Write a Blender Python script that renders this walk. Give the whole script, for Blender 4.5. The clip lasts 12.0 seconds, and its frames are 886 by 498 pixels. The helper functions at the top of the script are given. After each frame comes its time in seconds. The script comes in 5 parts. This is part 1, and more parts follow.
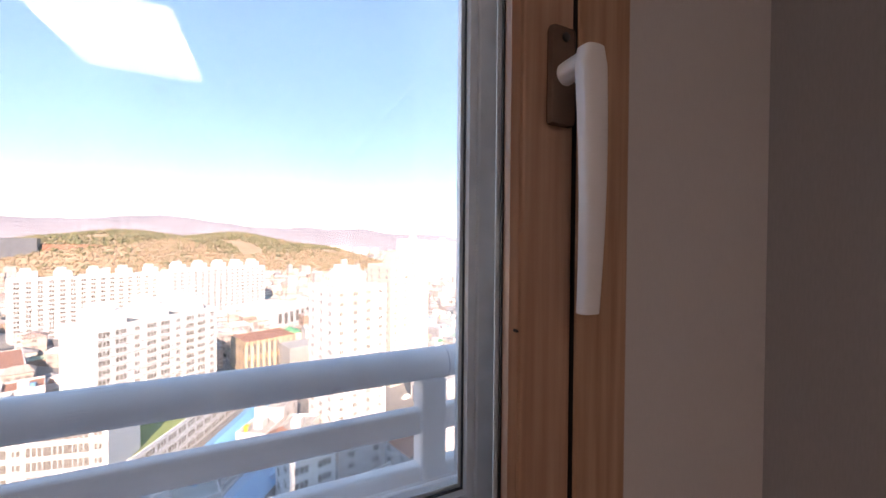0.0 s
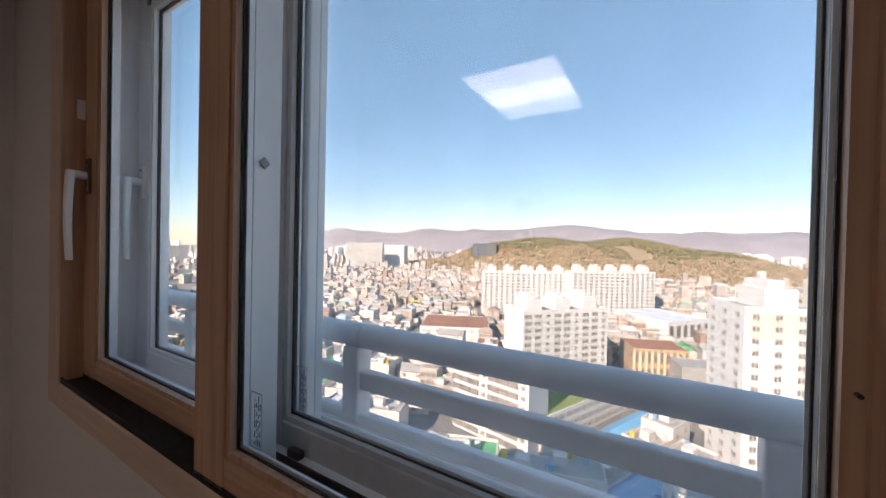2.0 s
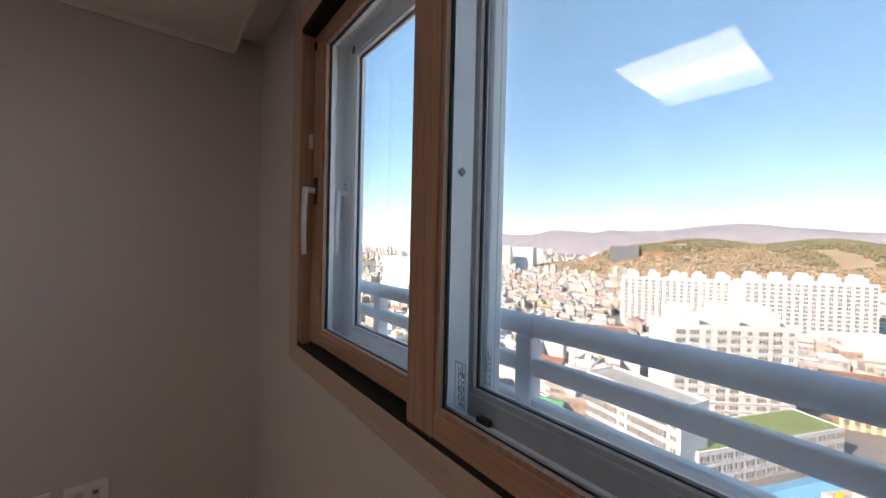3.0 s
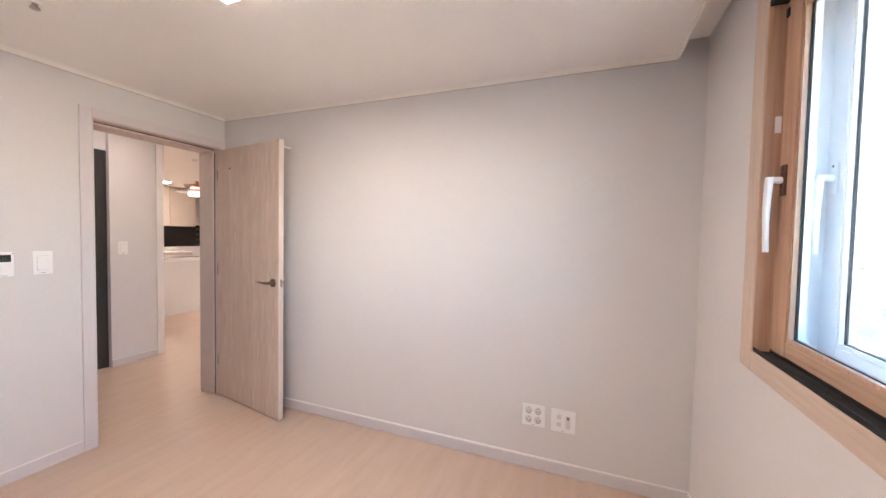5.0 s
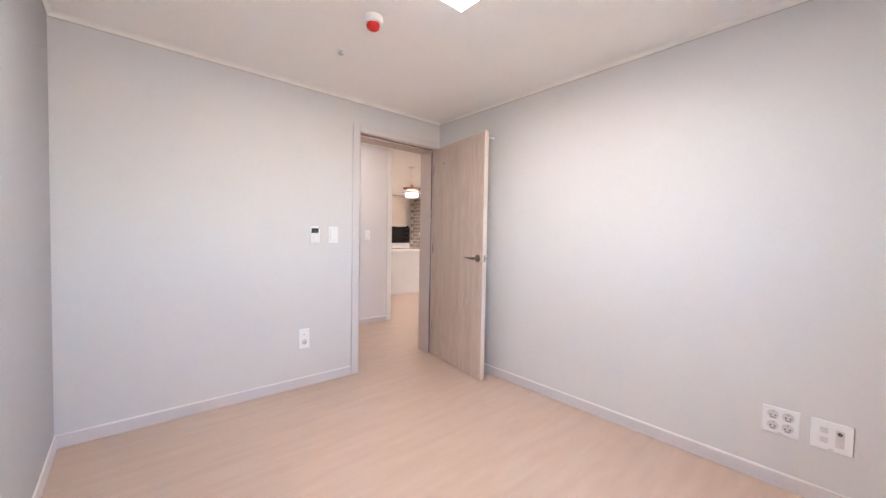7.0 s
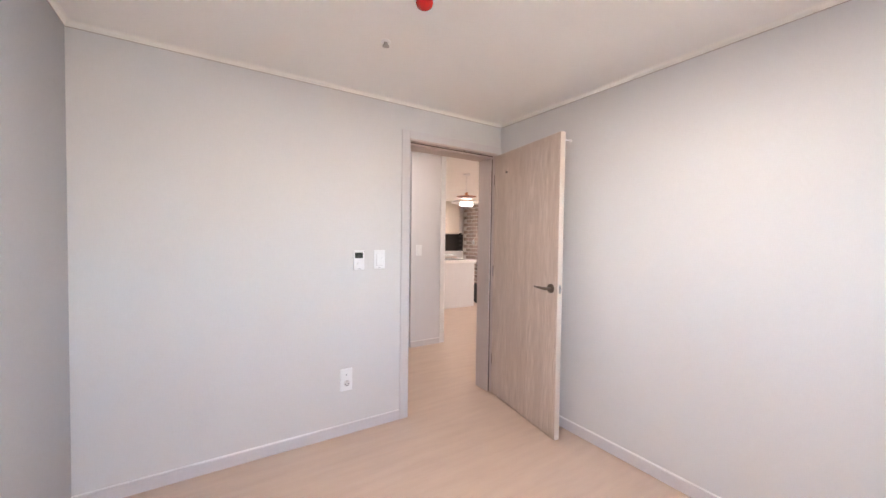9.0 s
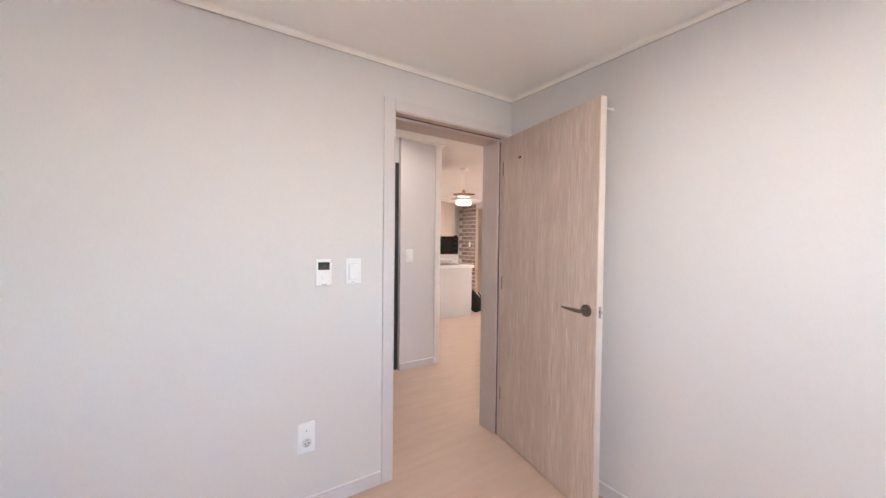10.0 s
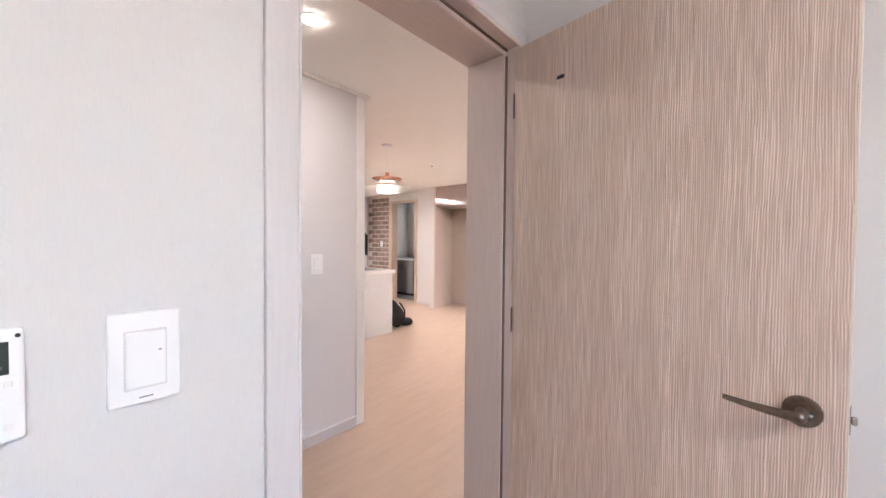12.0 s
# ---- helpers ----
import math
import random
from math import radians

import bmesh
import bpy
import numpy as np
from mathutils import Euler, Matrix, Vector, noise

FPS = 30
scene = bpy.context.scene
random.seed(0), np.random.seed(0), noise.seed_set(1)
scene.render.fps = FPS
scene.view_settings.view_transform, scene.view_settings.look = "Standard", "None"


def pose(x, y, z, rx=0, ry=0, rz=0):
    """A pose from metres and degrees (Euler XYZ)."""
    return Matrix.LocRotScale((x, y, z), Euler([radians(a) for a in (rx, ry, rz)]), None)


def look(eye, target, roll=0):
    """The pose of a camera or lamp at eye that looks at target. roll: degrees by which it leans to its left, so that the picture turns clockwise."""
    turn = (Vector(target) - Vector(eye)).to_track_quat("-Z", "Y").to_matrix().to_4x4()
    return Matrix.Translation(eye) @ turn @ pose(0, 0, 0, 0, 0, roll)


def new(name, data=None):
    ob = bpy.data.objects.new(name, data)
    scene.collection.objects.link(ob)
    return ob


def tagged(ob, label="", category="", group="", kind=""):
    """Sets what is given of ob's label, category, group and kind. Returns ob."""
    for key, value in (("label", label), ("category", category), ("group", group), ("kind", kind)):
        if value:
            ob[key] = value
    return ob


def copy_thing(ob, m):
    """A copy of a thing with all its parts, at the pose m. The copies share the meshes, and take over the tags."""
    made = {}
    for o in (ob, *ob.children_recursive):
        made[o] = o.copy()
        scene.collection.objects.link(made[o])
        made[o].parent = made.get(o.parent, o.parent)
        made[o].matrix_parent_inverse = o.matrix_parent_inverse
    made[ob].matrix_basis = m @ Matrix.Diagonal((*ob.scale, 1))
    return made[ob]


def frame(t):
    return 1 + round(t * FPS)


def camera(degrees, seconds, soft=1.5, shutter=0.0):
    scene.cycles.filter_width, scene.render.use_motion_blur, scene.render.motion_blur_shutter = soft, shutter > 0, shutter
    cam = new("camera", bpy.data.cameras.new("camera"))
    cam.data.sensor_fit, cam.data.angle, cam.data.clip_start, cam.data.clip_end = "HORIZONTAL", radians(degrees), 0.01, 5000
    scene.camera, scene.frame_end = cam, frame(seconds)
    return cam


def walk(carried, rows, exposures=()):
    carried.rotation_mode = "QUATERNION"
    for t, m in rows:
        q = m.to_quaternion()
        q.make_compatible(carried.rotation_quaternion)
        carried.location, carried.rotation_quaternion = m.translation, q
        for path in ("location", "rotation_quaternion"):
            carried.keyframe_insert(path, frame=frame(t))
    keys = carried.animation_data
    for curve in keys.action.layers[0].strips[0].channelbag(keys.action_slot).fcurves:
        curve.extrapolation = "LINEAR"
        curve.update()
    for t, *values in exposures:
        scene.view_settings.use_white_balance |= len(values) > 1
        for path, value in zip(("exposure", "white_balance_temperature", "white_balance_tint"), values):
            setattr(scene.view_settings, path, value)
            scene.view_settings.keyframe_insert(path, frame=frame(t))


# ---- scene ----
cam = camera(101.2, 12.0, soft=1.5)
PATH = [
    (0, (-1.984, 0.264, 1.414), (-2.829, -1.549, 1.392), 0.5),
    (0.5, (-2.006, 0.229, 1.409), (-2.254, -1.755, 1.39), 0.7),
    (1, (-2.040, 0.234, 1.418), (-1.751, -1.747, 1.399), 0.7),
    (1.5, (-2.068, 0.248, 1.416), (-1.332, -1.614, 1.394), 1.0),
    (2, (-2.093, 0.277, 1.413), (-1.049, -1.428, 1.392), 1.2),
    (2.5, (-2.083, 0.331, 1.417), (-0.779, -1.185, 1.395), 1.3),
    (2.7, (-2.065, 0.358, 1.411), (-0.661, -1.066, 1.39), 1.3),
    (4.3, (-2.092, 0.447, 1.377), (-0.094, 0.501, 1.313), 1.2),
    (4.5, (-2.121, 0.471, 1.377), (-0.143, 0.759, 1.309), 1.2),
    (5, (-2.204, 0.492, 1.389), (-0.345, 1.226, 1.314), 1.1),
    (5.5, (-2.267, 0.505, 1.369), (-0.555, 1.537, 1.314), 1.2),
    (6, (-2.319, 0.499, 1.382), (-0.772, 1.766, 1.319), 1.0),
    (6.5, (-2.363, 0.49, 1.311), (-0.974, 1.928, 1.265), 1.3),
    (7, (-2.392, 0.528, 1.188), (-1.081, 2.037, 1.123), 1.0),
    (7.2, (-2.394, 0.541, 1.104), (-1.104, 2.068, 1.035), 0.9),
    (8.8, (-2.193, 0.896, 1.335), (-1.1, 2.569, 1.255), 0.6),
    (9, (-2.140, 0.953, 1.343), (-1.056, 2.633, 1.287), 0.8),
    (9.5, (-1.963, 1.223, 1.352), (-0.845, 2.880, 1.303), 0.8),
    (10, (-1.791, 1.518, 1.353), (-0.678, 3.179, 1.310), 0.7),
    (10.5, (-1.649, 1.859, 1.372), (-0.531, 3.517, 1.325), 0.8),
    (11, (-1.483, 2.163, 1.353), (-0.343, 3.805, 1.306), 0.7),
    (11.5, (-1.342, 2.456, 1.350), (-0.059, 3.989, 1.309), 0.9),
    (12, (-1.240, 2.697, 1.362), (0.280, 3.996, 1.315), 0.5),
]
EXPOSURES = [(0, 1.98, 8200, 36), (0.5, 1.59, 7900, 31), (1.0, 1.42, 7590, 26), (2.0, 1.36, 8050, 27), (2.7, 1.36, 8000, 26), (4.3, 3.99, 7870, 24), (4.8, 4.11, 7620, 22), (5.5, 4.4, 6920, 19), (6.5, 4.39, 6770, 18), (9.5, 4.33, 6910, 18), (10.3, 4.29, 6860, 18), (11, 4.23, 6860, 18), (11.5, 4.38, 6630, 17), (12, 4.43, 6530, 17)]
walk(cam, [(t, look(eye, target, roll)) for t, eye, target, roll in PATH], EXPOSURES)

# ---- world and sun ----
SUN_FROM = Vector((0.12, 0.84, 0.53)).normalized()
world = bpy.data.worlds.new("sky")
scene.world = world
world.use_nodes = True
wn = world.node_tree.nodes
sky = wn.new("ShaderNodeTexSky")
sky.sky_type = "NISHITA"
sky.sun_disc = False
sky.sun_elevation = math.asin(SUN_FROM.z)
sky.sun_rotation = math.atan2(SUN_FROM.x, SUN_FROM.y)
sky.altitude = 60
sky.air_density, sky.dust_density, sky.ozone_density = 1.0, 0.15, 1.2
rich = wn.new("ShaderNodeHueSaturation")
rich.inputs["Saturation"].default_value = 1.2
world.node_tree.links.new(sky.outputs[0], rich.inputs["Color"])
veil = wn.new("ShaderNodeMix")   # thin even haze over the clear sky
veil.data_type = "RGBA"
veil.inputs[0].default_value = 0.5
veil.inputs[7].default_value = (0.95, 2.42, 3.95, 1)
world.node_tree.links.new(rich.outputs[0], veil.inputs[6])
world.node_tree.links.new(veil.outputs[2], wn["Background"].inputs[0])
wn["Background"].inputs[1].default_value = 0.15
sun_data = bpy.data.lights.new("sun", "SUN")
sun_data.energy, sun_data.angle, sun_data.color = 5.0, radians(0.5), (1.0, 0.925, 0.83)
sun = new("sun", sun_data)
sun.matrix_world = look(tuple(SUN_FROM * 200), (0, 0, 0))
PANEL_GLOW = 2.5       # bedroom ceiling panel
HALL_GLOW = 2.6       # unseen panels added to light the hall and living space
SPOT_GLOW = 24.0       # downlight and pendant

# ---- materials ----


def mat(name, color, rough=0.6, metal=0.0):
    m = bpy.data.materials.new(name)
    m.use_nodes = True
    b = m.node_tree.nodes["Principled BSDF"]
    b.inputs["Base Color"].default_value = (*color, 1)
    b.inputs["Roughness"].default_value = rough
    b.inputs["Metallic"].default_value = metal
    return m


def nodes_of(m):
    return m.node_tree.nodes, m.node_tree.links, m.node_tree.nodes["Principled BSDF"]


def grained(name, dark, light, rough, scale, stretch, bump=0.1, coarse=2.0, detail=6.0, bump_size=0.002):
    """Colour between dark and light by noise at two scales, stretched by the given axes, with fine relief."""
    m = mat(name, light, rough)
    n, l, b = nodes_of(m)
    tc, mp = n.new("ShaderNodeTexCoord"), n.new("ShaderNodeMapping")
    mp.inputs["Scale"].default_value = stretch
    l.new(tc.outputs["Object"], mp.inputs["Vector"])
    fine, wide = n.new("ShaderNodeTexNoise"), n.new("ShaderNodeTexNoise")
    fine.inputs["Scale"].default_value, fine.inputs["Detail"].default_value = scale, detail
    wide.inputs["Scale"].default_value, wide.inputs["Detail"].default_value = coarse, 3.0
    l.new(mp.outputs[0], fine.inputs["Vector"])
    l.new(tc.outputs["Object"], wide.inputs["Vector"])
    add = n.new("ShaderNodeMath")
    add.operation = "MULTIPLY_ADD"
    add.inputs[1].default_value = 0.65
    l.new(fine.outputs["Fac"], add.inputs[0])
    half = n.new("ShaderNodeMath")
    half.operation = "MULTIPLY"
    half.inputs[1].default_value = 0.35
    l.new(wide.outputs["Fac"], half.inputs[0])
    l.new(half.outputs[0], add.inputs[2])
    ramp = n.new("ShaderNodeValToRGB")
    ramp.color_ramp.elements[0].position, ramp.color_ramp.elements[1].position = 0.36, 0.64
    ramp.color_ramp.elements[0].color, ramp.color_ramp.elements[1].color = (*dark, 1), (*light, 1)
    l.new(add.outputs[0], ramp.inputs["Fac"])
    l.new(ramp.outputs["Color"], b.inputs["Base Color"])
    bp = n.new("ShaderNodeBump")
    bp.inputs["Strength"].default_value, bp.inputs["Distance"].default_value = bump, bump_size
    l.new(fine.outputs["Fac"], bp.inputs["Height"])
    l.new(bp.outputs[0], b.inputs["Normal"])
    rr = n.new("ShaderNodeMapRange")
    rr.inputs["To Min"].default_value, rr.inputs["To Max"].default_value = max(0.05, rough - 0.08), min(1, rough + 0.08)
    l.new(wide.outputs["Fac"], rr.inputs["Value"])
    l.new(rr.outputs[0], b.inputs["Roughness"])
    return m


def streaked(name, dark, light, pore):
    """Brushed oak film: fine upright fibres, with paler pores and wavering figure."""
    m = mat(name, light, 0.5)
    n, l, b = nodes_of(m)
    tc = n.new("ShaderNodeTexCoord")
    warp = n.new("ShaderNodeTexNoise")
    warp.inputs["Scale"].default_value, warp.inputs["Detail"].default_value = 2.2, 2.0
    l.new(tc.outputs["Object"], warp.inputs["Vector"])
    off = n.new("ShaderNodeVectorMath")
    off.operation = "MULTIPLY_ADD"
    off.inputs[1].default_value = (0.014, 0.0, 0.0)
    l.new(warp.outputs["Color"], off.inputs[0])
    l.new(tc.outputs["Object"], off.inputs[2])

    def fibres(scale, along, detail):
        mp, ns = n.new("ShaderNodeMapping"), n.new("ShaderNodeTexNoise")
        mp.inputs["Scale"].default_value = (scale, scale, along)
        ns.inputs["Scale"].default_value, ns.inputs["Detail"].default_value = 1.0, detail
        l.new(off.outputs[0], mp.inputs["Vector"])
        l.new(mp.outputs[0], ns.inputs["Vector"])
        return ns.outputs["Fac"]

    fine, pores, broad = fibres(300, 6.0, 2.0), fibres(240, 5.5, 3.0), fibres(16, 0.9, 2.0)
    ramp = n.new("ShaderNodeValToRGB")
    ramp.color_ramp.elements[0].position, ramp.color_ramp.elements[1].position = 0.38, 0.62
    ramp.color_ramp.elements[0].color, ramp.color_ramp.elements[1].color = (*dark, 1), (*light, 1)
    l.new(fine, ramp.inputs["Fac"])
    # growth lines that waver and break
    sway_map, sway = n.new("ShaderNodeMapping"), n.new("ShaderNodeTexNoise")
    sway_map.inputs["Scale"].default_value = (7.0, 7.0, 1.1)
    sway.inputs["Scale"].default_value, sway.inputs["Detail"].default_value = 1.0, 3.0
    l.new(tc.outputs["Object"], sway_map.inputs["Vector"])
    l.new(sway_map.outputs[0], sway.inputs["Vector"])
    bend = n.new("ShaderNodeVectorMath")
    bend.operation = "MULTIPLY_ADD"
    bend.inputs[1].default_value = (0.055, 0.0, 0.0)
    l.new(sway.outputs["Color"], bend.inputs[0])
    l.new(tc.outputs["Object"], bend.inputs[2])
    wave = n.new("ShaderNodeTexWave")
    wave.bands_direction = "X"
    wave.inputs["Scale"].default_value, wave.inputs["Distortion"].default_value = 72.0, 1.8
    wave.inputs["Detail"].default_value, wave.inputs["Detail Scale"].default_value = 2.0, 0.6
    l.new(bend.outputs[0], wave.inputs["Vector"])
    both = n.new("ShaderNodeMath")
    both.operation = "MULTIPLY_ADD"
    both.inputs[1].default_value = 0.34
    l.new(wave.outputs["Fac"], both.inputs[0])
    l.new(pores, both.inputs[2])
    lines = n.new("ShaderNodeMapRange")
    lines.inputs["From Min"].default_value, lines.inputs["From Max"].default_value = 0.60, 0.90
    l.new(both.outputs[0], lines.inputs["Value"])
    fade = n.new("ShaderNodeMapRange")
    fade.inputs["From Min"].default_value, fade.inputs["From Max"].default_value = 0.35, 0.62
    fade.inputs["To Min"].default_value = 0.55
    l.new(broad, fade.inputs["Value"])
    times = n.new("ShaderNodeMath")
    times.operation = "MULTIPLY"
    l.new(lines.outputs[0], times.inputs[0])
    l.new(fade.outputs[0], times.inputs[1])
    mix = n.new("ShaderNodeMix")
    mix.data_type = "RGBA"
    mix.inputs[7].default_value = (*pore, 1)
    l.new(times.outputs[0], mix.inputs[0])
    l.new(ramp.outputs["Color"], mix.inputs[6])
    l.new(mix.outputs[2], b.inputs["Base Color"])
    bp = n.new("ShaderNodeBump")
    bp.inputs["Strength"].default_value, bp.inputs["Distance"].default_value = 0.45, 0.001
    l.new(lines.outputs[0], bp.inputs["Height"])
    l.new(bp.outputs[0], b.inputs["Normal"])
    return m


def islands(name, colors, rough=0.8, objectwise=False):
    """One of several colours for each island of a joined mesh, or each object."""
    m = mat(name, colors[0], rough)
    n, l, b = nodes_of(m)
    ramp = n.new("ShaderNodeValToRGB")
    ramp.color_ramp.interpolation = "CONSTANT"
    els = ramp.color_ramp.elements
    els[0].color = (*colors[0], 1)
    els[1].position, els[1].color = 1 / len(colors), (*colors[1], 1)
    for i, c in enumerate(colors[2:], 2):
        e = els.new(i / len(colors))
        e.color = (*c, 1)
    source = n.new("ShaderNodeObjectInfo").outputs["Random"] if objectwise else n.new("ShaderNodeNewGeometry").outputs["Random Per Island"]
    l.new(source, ramp.inputs["Fac"])
    tc, ns = n.new("ShaderNodeTexCoord"), n.new("ShaderNodeTexNoise")
    ns.inputs["Scale"].default_value, ns.inputs["Detail"].default_value = 0.35, 6
    l.new(tc.outputs["Object"], ns.inputs["Vector"])
    mr = n.new("ShaderNodeMapRange")
    mr.inputs["To Min"].default_value, mr.inputs["To Max"].default_value = 0.75, 1.2
    l.new(ns.outputs["Fac"], mr.inputs["Value"])
    mix = n.new("ShaderNodeMix")
    mix.data_type, mix.blend_type = "RGBA", "MULTIPLY"
    mix.inputs[0].default_value = 1.0
    l.new(ramp.outputs["Color"], mix.inputs[6])
    l.new(mr.outputs[0], mix.inputs[7])
    l.new(mix.outputs[2], b.inputs["Base Color"])
    return m


def glowing(name, color, strength):
    m = bpy.data.materials.new(name)
    m.use_nodes = True
    n, l = m.node_tree.nodes, m.node_tree.links
    n.remove(n["Principled BSDF"])
    e = n.new("ShaderNodeEmission")
    e.inputs["Color"].default_value, e.inputs["Strength"].default_value = (*color, 1), strength
    l.new(e.outputs[0], n["Material Output"].inputs["Surface"])
    return m


def clear(name, tint):
    """Flat window glass: clear, with a mirror that grows towards grazing views."""
    m = bpy.data.materials.new(name)
    m.use_nodes = True
    n, l = m.node_tree.nodes, m.node_tree.links
    n.remove(n["Principled BSDF"])
    t, g, f, x = n.new("ShaderNodeBsdfTransparent"), n.new("ShaderNodeBsdfGlossy"), n.new("ShaderNodeLayerWeight"), n.new("ShaderNodeMixShader")
    t.inputs[0].default_value = (*tint, 1)
    g.inputs["Roughness"].default_value = 0.0
    f.inputs["Blend"].default_value = 0.5
    p, q = n.new("ShaderNodeMath"), n.new("ShaderNodeMath")
    p.operation, q.operation = "POWER", "MULTIPLY_ADD"
    p.inputs[1].default_value, q.inputs[1].default_value, q.inputs[2].default_value = 5.0, 0.96, 0.032
    l.new(f.outputs["Facing"], p.inputs[0])
    l.new(p.outputs[0], q.inputs[0])
    l.new(q.outputs[0], x.inputs[0])
    l.new(t.outputs[0], x.inputs[1])
    l.new(g.outputs[0], x.inputs[2])
    l.new(x.outputs[0], n["Material Output"].inputs["Surface"])
    return m


def meshed(name, share, color):
    """Insect screen: a fine woven net, part thread and part gap, with uneven dust."""
    m = bpy.data.materials.new(name)
    m.use_nodes = True
    n, l = m.node_tree.nodes, m.node_tree.links
    n.remove(n["Principled BSDF"])
    t, d, x = n.new("ShaderNodeBsdfTransparent"), n.new("ShaderNodeBsdfDiffuse"), n.new("ShaderNodeMixShader")
    d.inputs[0].default_value = (*color, 1)
    tc, w, ns = n.new("ShaderNodeTexCoord"), n.new("ShaderNodeTexWave"), n.new("ShaderNodeTexNoise")
    w.bands_direction = "Z"
    w.inputs["Scale"].default_value, w.inputs["Distortion"].default_value = 80.0, 0.4
    ns.inputs["Scale"].default_value = 9.0
    l.new(tc.outputs["Object"], w.inputs["Vector"])
    l.new(tc.outputs["Object"], ns.inputs["Vector"])
    a, b = n.new("ShaderNodeMath"), n.new("ShaderNodeMath")
    a.operation, b.operation = "MULTIPLY_ADD", "MULTIPLY"
    a.inputs[1].default_value, a.inputs[2].default_value = 0.34, 0.83
    l.new(w.outputs["Fac"], a.inputs[0])
    mr = n.new("ShaderNodeMapRange")
    mr.inputs["To Min"].default_value, mr.inputs["To Max"].default_value = share * 0.7, share * 1.3
    l.new(ns.outputs["Fac"], mr.inputs["Value"])
    l.new(a.outputs[0], b.inputs[0])
    l.new(mr.outputs[0], b.inputs[1])
    l.new(b.outputs[0], x.inputs[0])
    l.new(t.outputs[0], x.inputs[1])
    l.new(d.outputs[0], x.inputs[2])
    l.new(x.outputs[0], n["Material Output"].inputs["Surface"])
    return m


PAPER = grained("wallpaper", (0.69, 0.673, 0.668), (0.715, 0.698, 0.693), 0.75, 420, (1, 1, 0.12), 0.045, 1.3, 4, 0.0006)
HALLPAPER = grained("hall_wallpaper", (0.70, 0.675, 0.69), (0.75, 0.725, 0.74), 0.7, 420, (1, 1, 0.12), 0.07, 1.3, 4, 0.0006)
ACCENT = grained("blue_grey_wallpaper", (0.40, 0.405, 0.42), (0.44, 0.445, 0.46), 0.75, 420, (1, 1, 0.12), 0.045, 1.3, 4, 0.0006)
CEIL = grained("ceiling_paper", (0.90, 0.88, 0.855), (0.93, 0.91, 0.885), 0.85, 300, (1, 1, 1), 0.3, 1.5, 4, 0.0006)
LAMINATE = grained("floor_laminate", (0.53, 0.385, 0.30), (0.585, 0.44, 0.345), 0.32, 12, (0.22, 1.5, 1), 0.03, 0.8, 9, 0.0003)
TRIM = grained("trim_film", (0.68, 0.65, 0.65), (0.74, 0.72, 0.72), 0.45, 60, (1, 1, 1), 0.0, 2.0)
BASE = grained("skirting_film", (0.67, 0.632, 0.645), (0.70, 0.662, 0.675), 0.4, 60, (1, 1, 1), 0.0, 2.0)
LIP = mat("skirting_lip_film", (0.86, 0.84, 0.84), 0.3)
MOULD = mat("ceiling_moulding_film", (0.90, 0.87, 0.82), 0.35)
# brown of the shadow line below the ceiling bead
BEADSHADE = mat("bead_shade_brown", (0.52, 0.44, 0.40), 0.7)
# dark brown for the shaded rebate gap, and for the hinges
REBATE = mat("gap_and_hinge_brown", (0.16, 0.11, 0.095), 0.6)
DOORWOOD = streaked("door_oak_film", (0.475, 0.355, 0.29), (0.575, 0.445, 0.37), (0.87, 0.745, 0.66))
FRAMEWOOD = grained("door_frame_film", (0.575, 0.475, 0.44), (0.635, 0.535, 0.495), 0.5, 70, (2.5, 2.5, 0.12), 0.25, 2.0, 8, 0.001)
FRAMEWOODH = grained("door_frame_film_level", (0.575, 0.475, 0.44), (0.635, 0.535, 0.495), 0.5, 70, (0.12, 2.5, 2.5), 0.25, 2.0, 8, 0.001)
# paler frame film for casing and left side, panel light put into the colour
LITFILM = grained("door_casing_film_lit", (0.665, 0.63, 0.635), (0.70, 0.665, 0.67), 0.5, 70, (2.5, 2.5, 0.12), 0.2, 2.0, 8, 0.001)
EDGEBAND = mat("door_edge_band", (0.72, 0.63, 0.56), 0.45)
SASHWOOD = grained("window_wood_film", (0.43, 0.24, 0.155), (0.58, 0.375, 0.255), 0.42, 34, (3.0, 3.0, 0.10), 0.25, 2.5, 8, 0.0008)
SASHWOODH = grained("window_wood_film_level", (0.43, 0.24, 0.155), (0.58, 0.375, 0.255), 0.42, 34, (0.10, 3.0, 3.0), 0.25, 2.5, 8, 0.0008)
PALEWOOD = grained("casing_wood_film", (0.53, 0.395, 0.31), (0.64, 0.505, 0.41), 0.45, 34, (3.0, 3.0, 0.12), 0.2, 2.5, 8, 0.0008)
PALEWOODH = grained("casing_wood_film_level", (0.53, 0.395, 0.31), (0.64, 0.505, 0.41), 0.45, 34, (0.12, 3.0, 3.0), 0.2, 2.5, 8, 0.0008)
# the casing wood again for the right side, its shade put into the colour
SHADEWOOD = grained("shaded_casing_wood_film", (0.40, 0.22, 0.13), (0.58, 0.365, 0.24), 0.45, 34, (3.0, 3.0, 0.12), 0.2, 2.5, 8, 0.0008)
PVC = grained("white_window_plastic", (0.79, 0.80, 0.82), (0.86, 0.87, 0.88), 0.35, 40, (1, 1, 1), 0.04, 3.0)
# grey plastic; on the outer sash the grey is shade put into the colour
GREYSHADE = grained("grey_shade_plastic", (0.42, 0.385, 0.36), (0.52, 0.485, 0.46), 0.4, 40, (1, 1, 1), 0.05, 3.0)
GASKET = mat("black_rubber_gasket", (0.012, 0.012, 0.014), 0.6)
